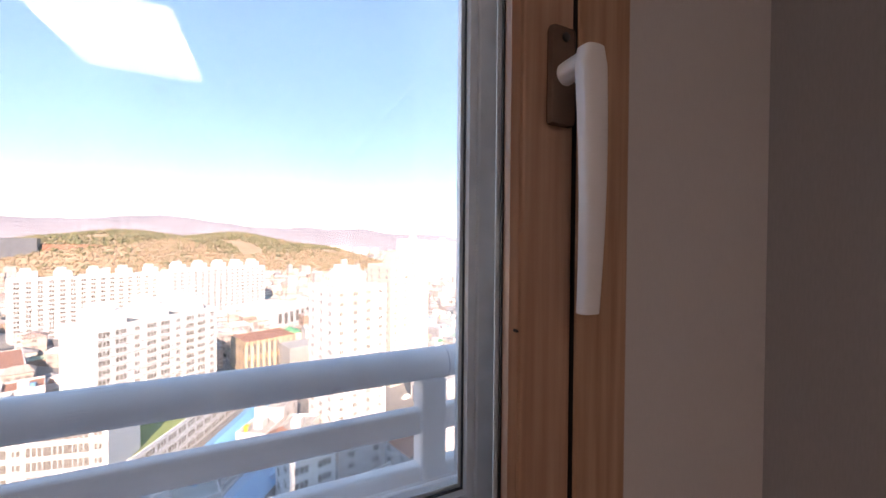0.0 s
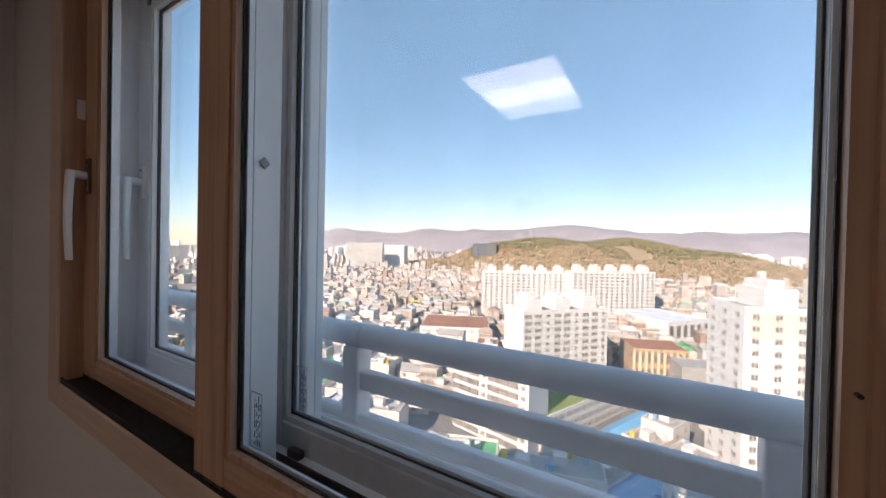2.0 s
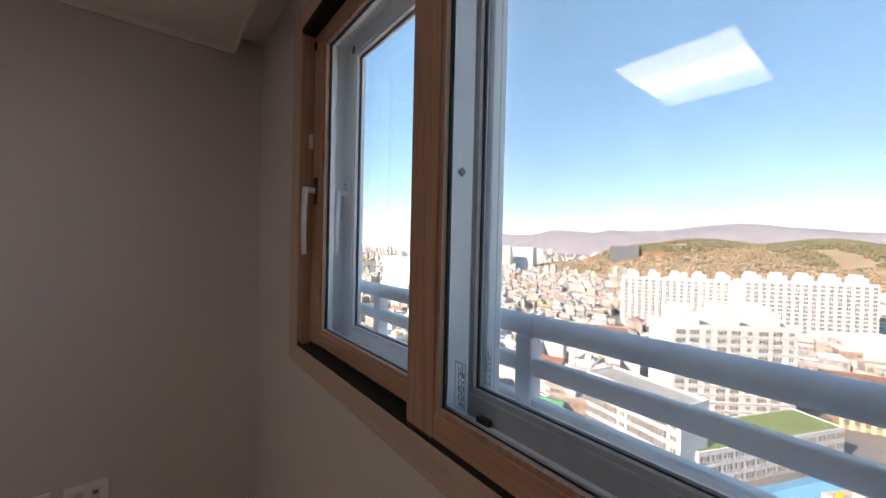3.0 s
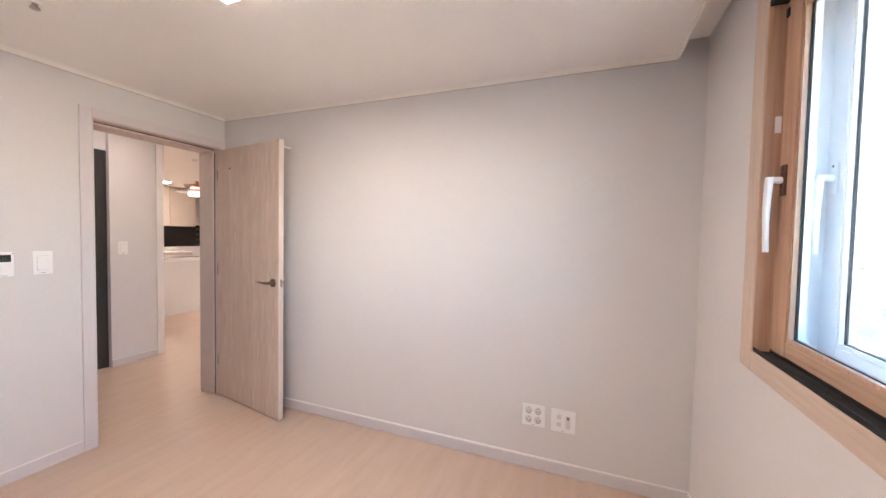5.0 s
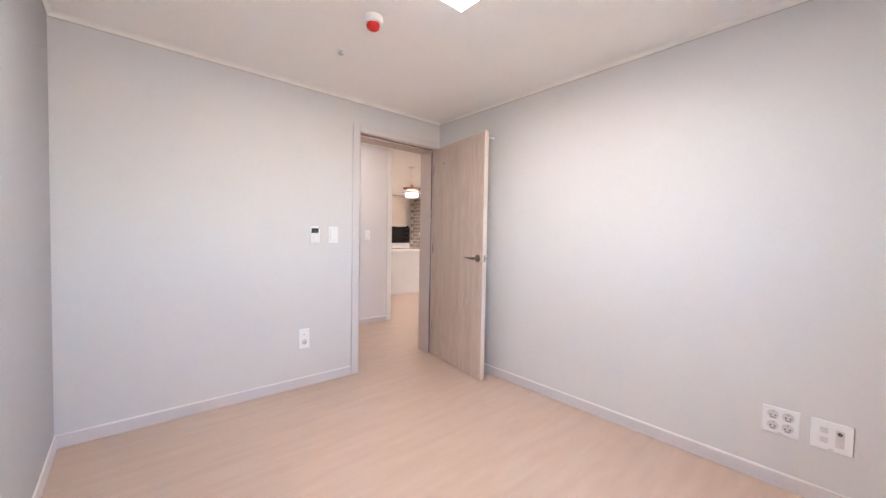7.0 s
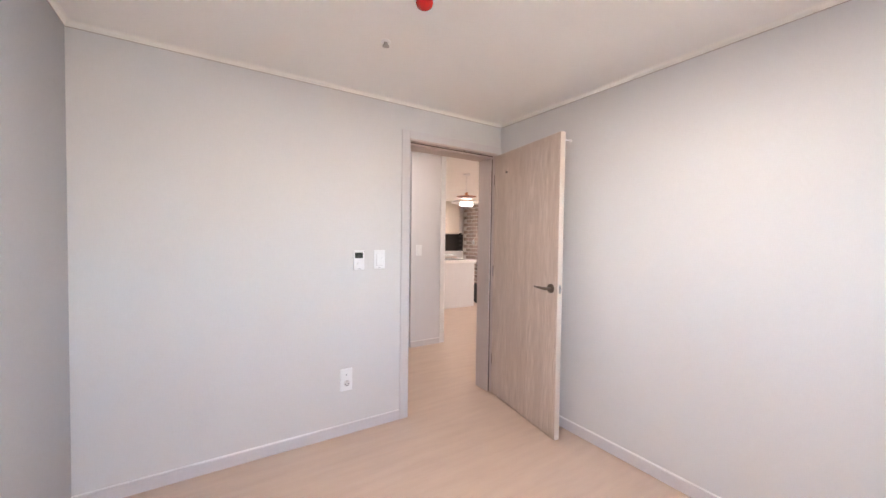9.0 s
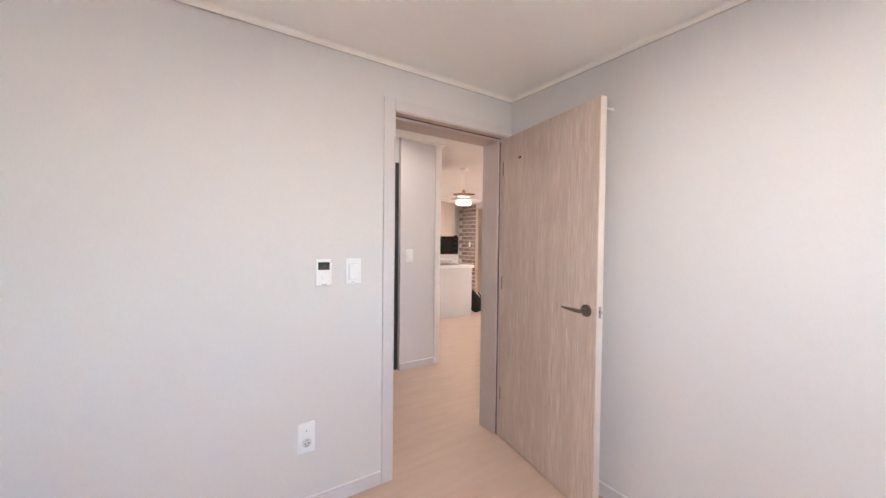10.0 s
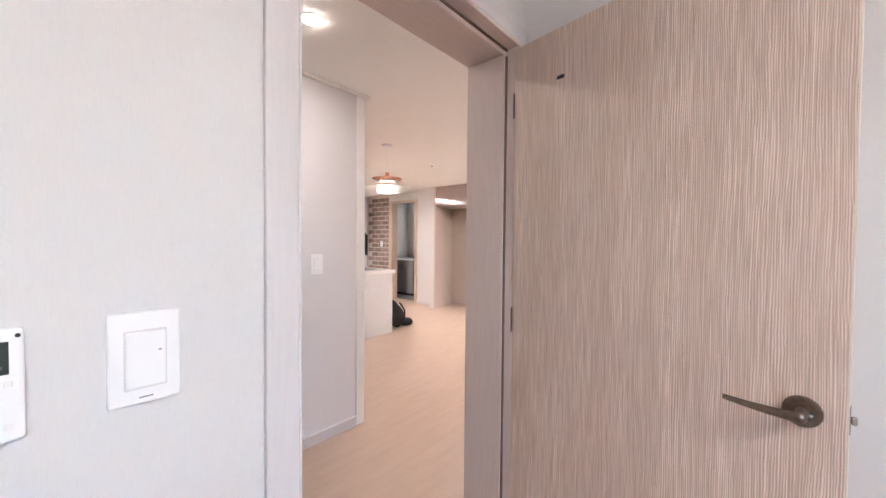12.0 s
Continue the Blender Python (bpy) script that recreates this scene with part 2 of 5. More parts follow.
TRACK = grained("black_window_track", (0.008, 0.008, 0.009), (0.018, 0.018, 0.018), 0.8, 50, (1, 1, 1), 0.1)
GLASS = clear("window_glass", (0.965, 0.985, 0.985))
NET = meshed("insect_net", 0.19, (0.75, 0.76, 0.78))
RAILPAINT = grained("white_rail_paint", (0.67, 0.69, 0.73), (0.86, 0.875, 0.90), 0.45, 14, (1, 1, 1), 0.15, 5.0, 8, 0.001)
WHITEPLASTIC = mat("white_plastic", (0.88, 0.88, 0.89), 0.3)
DARKPRINT = mat("dark_print", (0.07, 0.07, 0.075), 0.6)
GREYMARK = mat("grey_print", (0.28, 0.28, 0.30), 0.6)
DARKHOLE = mat("dark_plastic", (0.02, 0.02, 0.022), 0.5)
LCD = mat("lcd_glass", (0.035, 0.05, 0.045), 0.08)
BRONZE = grained("brushed_bronze_steel", (0.15, 0.112, 0.088), (0.22, 0.172, 0.14), 0.36, 90, (1, 6, 1), 0.05, 4.0)
BRONZE.node_tree.nodes["Principled BSDF"].inputs["Metallic"].default_value = 0.85
STEEL = mat("bright_steel", (0.6, 0.6, 0.6), 0.25, 1.0)
BROWNPLATE = mat("brown_handle_plate", (0.20, 0.125, 0.09), 0.25, 0.55)
REDLENS = mat("red_lens", (0.55, 0.012, 0.012), 0.2)
PANELGLOW = glowing("panel_glow", (1.0, 0.97, 0.935), PANEL_GLOW)
HALLGLOW = glowing("hall_panel_glow", (1.0, 0.965, 0.92), HALL_GLOW)
SPOTGLOW = glowing("spot_glow", (1.0, 0.95, 0.88), SPOT_GLOW)
COPPER = mat("copper", (0.72, 0.34, 0.20), 0.25, 1.0)
OPAL = mat("white_lamp_shade", (0.85, 0.83, 0.80), 0.35)
CABINET = grained("cream_cabinet_film", (0.55, 0.47, 0.40), (0.62, 0.54, 0.47), 0.4, 60, (1, 1, 1), 0.05)
ISLAND = grained("island_grey_panel", (0.55, 0.535, 0.54), (0.62, 0.605, 0.61), 0.45, 60, (1, 1, 1), 0.05)
STONE = grained("white_worktop", (0.74, 0.72, 0.69), (0.84, 0.82, 0.80), 0.2, 90, (1, 1, 1), 0.02)
BRICK = islands("brown_brick", [(0.24, 0.165, 0.135), (0.28, 0.195, 0.16), (0.21, 0.15, 0.125), (0.31, 0.22, 0.18)], 0.75, True)
MORTAR = grained("brick_mortar", (0.58, 0.54, 0.50), (0.70, 0.66, 0.62), 0.9, 80, (1, 1, 1), 0.2)
BLACKTILE = mat("glossy_black_tile", (0.018, 0.017, 0.017), 0.12)
TAUPEGLOSS = mat("glossy_taupe_panel", (0.42, 0.335, 0.30), 0.06)
BAGCLOTH = grained("black_nylon", (0.004, 0.004, 0.005), (0.012, 0.012, 0.013), 0.8, 160, (1, 1, 1), 0.3)
DARKDOOR = grained("dark_grey_film", (0.028, 0.027, 0.029), (0.042, 0.041, 0.043), 0.6, 40, (2, 2, 0.1), 0.1)
GREYUNIT = grained("grey_appliance", (0.27, 0.27, 0.28), (0.34, 0.34, 0.35), 0.4, 40, (1, 1, 1), 0.05)
WETTILE = grained("grey_floor_tile", (0.20, 0.20, 0.21), (0.28, 0.28, 0.29), 0.4, 20, (1, 1, 1), 0.05)

# ---- building blocks ----


def cube(bm, lo, hi, bevel=0.0):
    made = bmesh.ops.create_cube(bm, size=1)["verts"]
    for v in made:
        v.co = Vector([(a + b) / 2 + c * (b - a) for a, b, c in zip(lo, hi, v.co)])
    if bevel:
        edges = list({e for v in made for e in v.link_edges})
        bmesh.ops.bevel(bm, geom=edges, offset=bevel, segments=2, affect="EDGES", profile=0.5)


def tube(bm, a, b, r, r2=None, sides=20):
    a, b = Vector(a), Vector(b)
    turn = (b - a).to_track_quat("Z", "Y").to_matrix().to_4x4()
    bmesh.ops.create_cone(bm, cap_ends=True, segments=sides, radius1=r, radius2=r if r2 is None else r2, depth=(b - a).length,
                          matrix=Matrix.Translation((a + b) / 2) @ turn)


def lathe(bm, outline, centre=(0, 0, 0), sides=32):
    """A turned body about the vertical through centre from pairs of radius and height."""
    rings = []
    for r, z in outline:
        rings.append([bm.verts.new((centre[0] + r * math.cos(2 * math.pi * i / sides), centre[1] + r * math.sin(2 * math.pi * i / sides), centre[2] + z)) for i in range(sides)])
    for p, q in zip(rings, rings[1:]):
        for i in range(sides):
            bm.faces.new((p[i], p[(i + 1) % sides], q[(i + 1) % sides], q[i]))
    bm.faces.new(rings[0][::-1])
    bm.faces.new(rings[-1])


def pipe(bm, points, r, sides=10):
    """One bent round body through the points."""
    prev = None
    pts = [Vector(p) for p in points]
    for i, p in enumerate(pts):
        t = (pts[min(i + 1, len(pts) - 1)] - pts[max(i - 1, 0)]).normalized()
        q = t.to_track_quat("Z", "Y")
        ring = [bm.verts.new(p + q @ Vector((r * math.cos(2 * math.pi * k / sides), r * math.sin(2 * math.pi * k / sides), 0))) for k in range(sides)]
        if prev:
            for k in range(sides):
                bm.faces.new((prev[k], prev[(k + 1) % sides], ring[(k + 1) % sides], ring[k]))
        else:
            bm.faces.new(ring[::-1])
        prev = ring
    bm.faces.new(prev)


def mesh_of(bm, name, material, smooth=False):
    bmesh.ops.recalc_face_normals(bm, faces=bm.faces)
    me = bpy.data.meshes.new(name)
    bm.to_mesh(me)
    bm.free()
    for m in material if isinstance(material, (list, tuple)) else (material,):
        me.materials.append(m)
    if smooth:
        for p in me.polygons:
            p.use_smooth = True
        me.set_sharp_from_angle(angle=radians(35))
    return me


def part(name, bm, material, parent=None, label="", smooth=False):
    ob = new(name, mesh_of(bm, name, material, smooth))
    if parent:
        ob.parent = parent
    return tagged(ob, label)


def slab(name, lo, hi, material, parent=None, label="", bevel=0.0):
    bm = bmesh.new()
    cube(bm, lo, hi, bevel)
    return part(name, bm, material, parent, label)


def rod(name, a, b, r, material, parent=None, label="", r2=None, sides=20):
    bm = bmesh.new()
    tube(bm, a, b, r, r2, sides)
    return part(name, bm, material, parent, label, True)


def thing(name, place, label, category, group="", kind="", turn=0.0):
    ob = new(name)
    ob.empty_display_size = 0.05
    ob.matrix_world = pose(*place, 0, 0, turn)
    return tagged(ob, label, category, group, kind)


def setting(name, lo, hi, material, label, category, bevel=0.0):
    return tagged(slab(name, lo, hi, material, None, "", bevel), label, category, "", "structure")

# ---- the plan, in metres ----
ROOM_W, ROOM_L, ROOM_H = 2.70, 3.365, 2.335   # bedroom: x from -ROOM_W to 0, y from SOUTH to ROOM_L
SOUTH = -0.045                                # room face of the window wall
NORTH2 = 3.562                                # hall face of the door wall
HALL_H = 2.42
OUT = -0.215                                  # outer face of the window wall
WL, WR, WB, WT = -0.785, -2.25, 1.045, 2.12   # window opening
DL, DR, DT = -0.892, -0.045, 2.085             # door opening in the wall

# ---- bedroom shell ----
floor = setting("floor", (-3.0, -0.03, -0.2), (5.6, 10.3, 0.0), LAMINATE, "pale peach wood laminate floor through bedroom and hall", "floor")
setting("ceiling", (-ROOM_W, 0.09, ROOM_H), (0, ROOM_L, 2.42), CEIL, "white papered bedroom ceiling ending at a curtain recess", "ceiling")
setting("ceiling_curtain_recess", (-ROOM_W, SOUTH, 2.405), (0, 0.088, 2.42), CEIL, "white raised curtain recess above the window", "ceiling")
setting("wall_east", (0, SOUTH, 0), (0.15, ROOM_L, 2.42), PAPER, "light warm grey papered bedroom wall, plain", "wall")
setting("wall_west", (-3.0, SOUTH, 0), (-ROOM_W, ROOM_L, 2.42), ACCENT, "darker blue-grey papered bedroom accent wall, plain", "wall")


def wall_with_hole(name, lo, hi, hole_lo, hole_hi, material, label):
    """A wall along x, with one opening through it."""
    bm = bmesh.new()
    x0, y0, z0 = lo
    x1, y1, z1 = hi
    (a0, b0), (a1, b1) = hole_lo, hole_hi
    cube(bm, (x0, y0, z0), (a0, y1, z1))
    cube(bm, (a1, y0, z0), (x1, y1, z1))
    if b0 > z0:
        cube(bm, (a0, y0, z0), (a1, y1, b0))
    if b1 < z1:
        cube(bm, (a0, y0, b1), (a1, y1, z1))
    return tagged(part(name, bm, material), label, "wall", "", "structure")


wall_with_hole("wall_south", (-3.0, OUT, -0.2), (0.15, SOUTH, 2.44), (WR - 0.01, WB - 0.01), (WL + 0.01, WT + 0.01), PAPER, "light grey papered wall with a wide window")
wall_with_hole("wall_north", (-3.0, ROOM_L, 0), (0.15, NORTH2, 2.44), (DL - 0.0, 0.0), (DR + 0.0, DT), PAPER, "light grey papered wall with an open doorway")


def moulding(name, a, b, out, up):
    """A rounded ceiling bead from plan point a to b along the wall line; out is the plan direction into the room."""
    bm = bmesh.new()
    shape = [(0.0, -0.024), (0.005, -0.024), (0.007, -0.020)]
    shape += [(0.007 + 0.014 * (1 - math.cos(k * math.pi / 12)), -0.020 + 0.018 * math.sin(k * math.pi / 12)) for k in range(1, 7)]
    shape += [(0.022, -0.0005), (0.0, -0.0005)]
    ends = [[bm.verts.new((p[0] + out[0] * d, p[1] + out[1] * d, up + z)) for d, z in shape] for p in (a, b)]
    n = len(shape)
    for k in range(n):
        bm.faces.new((ends[0][k], ends[0][(k + 1) % n], ends[1][(k + 1) % n], ends[1][k]))
    bm.faces.new(ends[0])
    bm.faces.new(ends[1][::-1])
    bead = tagged(part(name, bm, MOULD), "thin cream ceiling moulding bead", "moulding", "", "structure")
    # thin brown strip that draws the bead's shadow line on the wall
    lo = [min(a[i], b[i], a[i] + out[i] * 0.003, b[i] + out[i] * 0.003) for i in (0, 1)]
    hi = [max(a[i], b[i], a[i] + out[i] * 0.003, b[i] + out[i] * 0.003) for i in (0, 1)]
    slab("caulk_line", (*lo, up - 0.0272), (*hi, up - 0.0243), BEADSHADE, bead, "thin brown strip for the shadow line under the bead")
    return bead


moulding("trim_ceiling_north", (-ROOM_W, ROOM_L), (0.0, ROOM_L), (0, -1), ROOM_H)
moulding("trim_ceiling_east", (0.0, 0.09), (0.0, ROOM_L - 0.02), (-1, 0), ROOM_H)
moulding("trim_ceiling_west", (-ROOM_W, 0.09), (-ROOM_W, ROOM_L - 0.02), (1, 0), ROOM_H)
setting("trim_recess_edge", (-ROOM_W, 0.078, ROOM_H - 0.016), (0, 0.0905, ROOM_H + 0.02), MOULD, "thin cream strip along the curtain recess edge", "moulding", 0.002)


def baseboard(name, lo, hi, lip):
    """A skirting board with a thin pale lip on its top edge."""
    bm = bmesh.new()
    cube(bm, lo, (hi[0], hi[1], 0.068), 0.0015)
    board = tagged(part(name, bm, BASE), "low lilac-grey film skirting board with a white lip", "skirting", "", "structure")
    slab("lip", (lo[0] + lip[0], lo[1] + lip[1], 0.0682), (hi[0] + lip[2], hi[1] + lip[3], 0.076), LIP, board, "white top lip", 0.002)
    return board


baseboard("baseboard_north", (-ROOM_W, ROOM_L - 0.011, 0.001), (-0.956, ROOM_L, 0), (0, 0.004, 0, 0))
baseboard("baseboard_east", (-0.011, SOUTH, 0.001), (0, ROOM_L - 0.012, 0), (0.004, 0, 0, 0))
baseboard("baseboard_west", (-ROOM_W, SOUTH, 0.001), (-ROOM_W + 0.011, ROOM_L - 0.012, 0), (0, 0, -0.004, 0))
baseboard("baseboard_south", (-ROOM_W + 0.012, SOUTH, 0.001), (-0.012, SOUTH + 0.011, 0), (0, 0, 0, -0.004))

# ---- bedroom door ----
door_frame = thing("door_1_frame", (-0.46, ROOM_L, 0), "pale taupe wood-film door frame with stepped rebate", "door frame", "", "structure")


def frame_piece(name, lo, hi, bevel=0.003):
    p = door_frame.matrix_world.translation
    level = hi[0] - lo[0] > 0.5
    # casings and the lit left side take the paler film, the rest the darker
    return slab(name, [a - b for a, b in zip(lo, p)], [a - b for a, b in zip(hi, p)], LITFILM if hi[0] <= DL + 0.04 or name == "casing" else FRAMEWOODH if level else FRAMEWOOD, door_frame, "", bevel)


f0, f1, f2 = ROOM_L - 0.012, ROOM_L + 0.044, NORTH2 + 0.012
frame_piece("casing", (-0.954, f0, 0), (DL, ROOM_L + 0.0, 2.137))
frame_piece("casing", (DL + 0.0005, f0, 2.078), (-0.002, ROOM_L, 2.1365))
frame_piece("casing", (-0.045, f0, 0), (-0.002, ROOM_L, 2.078))
frame_piece("jamb", (DL, f0 + 0.002, 0), (DL + 0.008, f1, 2.066))
frame_piece("jamb", (DR - 0.012, f0 + 0.002, 0), (DR, f1, 2.066))
frame_piece("head", (DL, f0 + 0.002, 2.066), (DR, f1, DT))
frame_piece("stop", (DL, f1, 0), (DL + 0.012, f2, 2.046))
frame_piece("stop", (DR - 0.028, f1, 0), (DR, f2, 2.046))
frame_piece("head_stop", (DL, f1, 2.046), (DR, f2, DT))
frame_piece("hall_casing", (-0.954, NORTH2, 0), (DL, f2, 2.137))
frame_piece("hall_casing", (DL, NORTH2, DT), (0.03, f2, 2.137))
frame_piece("hall_casing", (DR, NORTH2, 0), (0.03, f2, DT))

# dark strips that put the shade of the door gap into the rebate
gap_origin = door_frame.matrix_world.translation
for lo, hi in (((DR - 0.0185, f1 - 0.008, 0.002), (DR - 0.0125, f1 - 0.0005, 2.040)), ((DL + 0.009, f1 - 0.007, 2.0600), (DR - 0.013, f1 - 0.0005, 2.0655))):
    slab("rubber_seal", [a - b for a, b in zip(lo, gap_origin)], [a - b for a, b in zip(hi, gap_origin)], REBATE, door_frame, "dark brown strip for the shade in the rebate gap")

LEAF = 0.830
leaf = thing("door_1", (-0.060, 3.368, 0.008), "taupe oak-film bedroom door standing wide open", "door", "", "structure", -100.1)
slab("door_panel", (0, 0, 0), (LEAF - 0.003, 0.038, 2.046), DOORWOOD, leaf, "", 0.001)
slab("edge_band", (LEAF - 0.0025, 0.0005, 0.001), (LEAF, 0.0375, 2.045), EDGEBAND, leaf, "pale cream edge band")
slab("edge_band_top", (0.001, 0.001, 2.0465), (LEAF - 0.003, 0.037, 2.048), EDGEBAND, leaf)
bm = bmesh.new()
lx, lz = LEAF - 0.064, 1.010
tube(bm, (lx, 0, lz), (lx, -0.007, lz), 0.031, 0.031, 40)
tube(bm, (lx, -0.007, lz), (lx, -0.010, lz), 0.031, 0.0295, 40)
rose = part("rosette", bm, BRONZE, leaf, "round brushed bronze rosette", True)
bm = bmesh.new()
tube(bm, (lx, -0.008, lz), (lx, -0.048, lz), 0.0105, 0.0095, 24)
bmesh.ops.create_uvsphere(bm, u_segments=20, v_segments=12, radius=0.0118, matrix=Matrix.Translation((lx, -0.049, lz)))
prev = None
for i in range(13):
    s = i / 12
    cx, cy = lx - 0.122 * s, -0.050 - 0.006 * math.sin(s * math.pi)
    hh, ww = 0.0108 - 0.0052 * s, 0.0075 - 0.0038 * s
    ring = [bm.verts.new((cx, cy + ww * math.cos(a * math.pi / 6), lz + 0.003 * s + hh * math.sin(a * math.pi / 6))) for a in range(12)]
    if prev:
        for a in range(12):
            bm.faces.new((prev[a], prev[(a + 1) % 12], ring[(a + 1) % 12], ring[a]))
    else:
        bm.faces.new(ring)
    prev = ring
bm.faces.new(prev[::-1])
part("lever", bm, BRONZE, leaf, "tapered brushed bronze lever", True)
rod("privacy_pin", (lx + 0.014, -0.0095, lz - 0.002), (lx + 0.014, -0.013, lz - 0.002), 0.0032, STEEL, leaf)
slab("latch_plate", (LEAF + 0.0002, 0.011, lz - 0.028), (LEAF + 0.002, 0.027, lz + 0.028), STEEL, leaf, "", 0.0005)
bm = bmesh.new()
cube(bm, (LEAF + 0.002, 0.013, lz - 0.008), (LEAF + 0.011, 0.025, lz + 0.008), 0.003)
part("latch", bm, STEEL, leaf)
bm = bmesh.new()
tube(bm, (lx, 0.038, lz), (lx, 0.046, lz), 0.0265, 0.025, 32)
tube(bm, (lx, 0.046, lz), (lx, 0.082, lz), 0.010, 0.010, 20)
cube(bm, (lx - 0.12, 0.076, lz - 0.008), (lx + 0.009, 0.088, lz + 0.008), 0.004)
part("back_lever", bm, BRONZE, leaf, "", True)
bm = bmesh.new()
tube(bm, (LEAF - 0.03, 0.038, 2.005), (LEAF - 0.03, 0.105, 2.005), 0.005, 0.005, 14)
bmesh.ops.create_uvsphere(bm, u_segments=14, v_segments=8, radius=0.009, matrix=Matrix.Translation((LEAF - 0.03, 0.108, 2.005)))
cube(bm, (LEAF - 0.045, 0.038, 1.985), (LEAF - 0.015, 0.042, 2.025), 0.001)
part("coat_hook", bm, WHITEPLASTIC, leaf, "small white peg hook", True)
slab("vent_slot", (0.173, -0.0015, 1.880), (0.200, 0.001, 1.892), DARKHOLE, leaf, "small black slot plate", 0.0004)
for hz in (0.25, 1.02, 1.80):
    rod("hinge", (-0.004, 0.002, hz), (-0.004, 0.002, hz + 0.09), 0.0045, REBATE, leaf, "", None, 12)

# ---- window: casing, frame, two rows of sliding sashes ----
window = thing("window_1", (-1.52, 0, WB), "double sliding window, wood-film inside and white plastic outside", "window", "", "structure")
WP = window.matrix_world.translation.copy()


def wslab(name, lo, hi, material, parent=None, label="", bevel=0.002):
    return slab(name, [a - b for a, b in zip(lo, WP)], [a - b for a, b in zip(hi, WP)], material, parent or window, label, bevel)


# casing round the opening, proud of the wall
C0, C1 = SOUTH - 0.003, 0.0
wslab("casing", (WL, C0, WB - 0.065), (WL + 0.085, C1, WT + 0.065), PALEWOOD, None, "", 0.004)
# right casing in the darker, shaded copy of the wood
wslab("casing", (WR - 0.072, C0, WB - 0.065), (WR, C1, WT + 0.065), SHADEWOOD, None, "", 0.004)
wslab("sill_casing", (WR, C0, WB - 0.065), (WL, C1 + 0.001, WB), PALEWOODH, None, "", 0.004)
wslab("head_casing", (WR, C0, WT), (WL, C1, WT + 0.065), PALEWOODH, None, "", 0.004)
# inner frame: dark jambs and black tracks
wslab("frame_jamb", (WL - 0.004, -0.104, WB), (WL + 0.008, -0.002, WT), SASHWOOD, None, "", 0.001)
wslab("frame_jamb", (WR - 0.008, -0.104, WB), (WR + 0.002, -0.0445, WT), GREYSHADE, None, "", 0.001)
wslab("frame_slit", (WR - 0.008, -0.044, WB), (WR + 0.0005, -0.003, WT), TRACK, None, "", 0.001)
wslab("lower_track", (WR, -0.104, WB - 0.008), (WL - 0.004, -0.003, WB + 0.002), TRACK, None, "black lower track")
wslab("upper_track", (WR, -0.104, WT - 0.018), (WL - 0.004, -0.003, WT + 0.008), TRACK, None, "black upper track")
for ty in (-0.004, -0.046, -0.100):
    wslab("track_rib", (WR + 0.004, ty - 0.003, WB + 0.002), (WL - 0.004, ty, WB + 0.013), TRACK, None, "", 0.001)
# outer frame in white plastic
wslab("outer_jamb", (WL - 0.012, OUT - 0.02, WB), (WL + 0.012, -0.104, WT), PVC)
wslab("outer_jamb", (WR - 0.012, OUT - 0.02, WB), (WR + 0.012, -0.104, WT), PVC)
wslab("outer_sill", (WR - 0.012, OUT - 0.03, WB - 0.012), (WL + 0.012, -0.104, WB + 0.012), PVC)
wslab("outer_head", (WR - 0.012, OUT - 0.02, WT - 0.012), (WL + 0.012, -0.104, WT + 0.012), PVC)


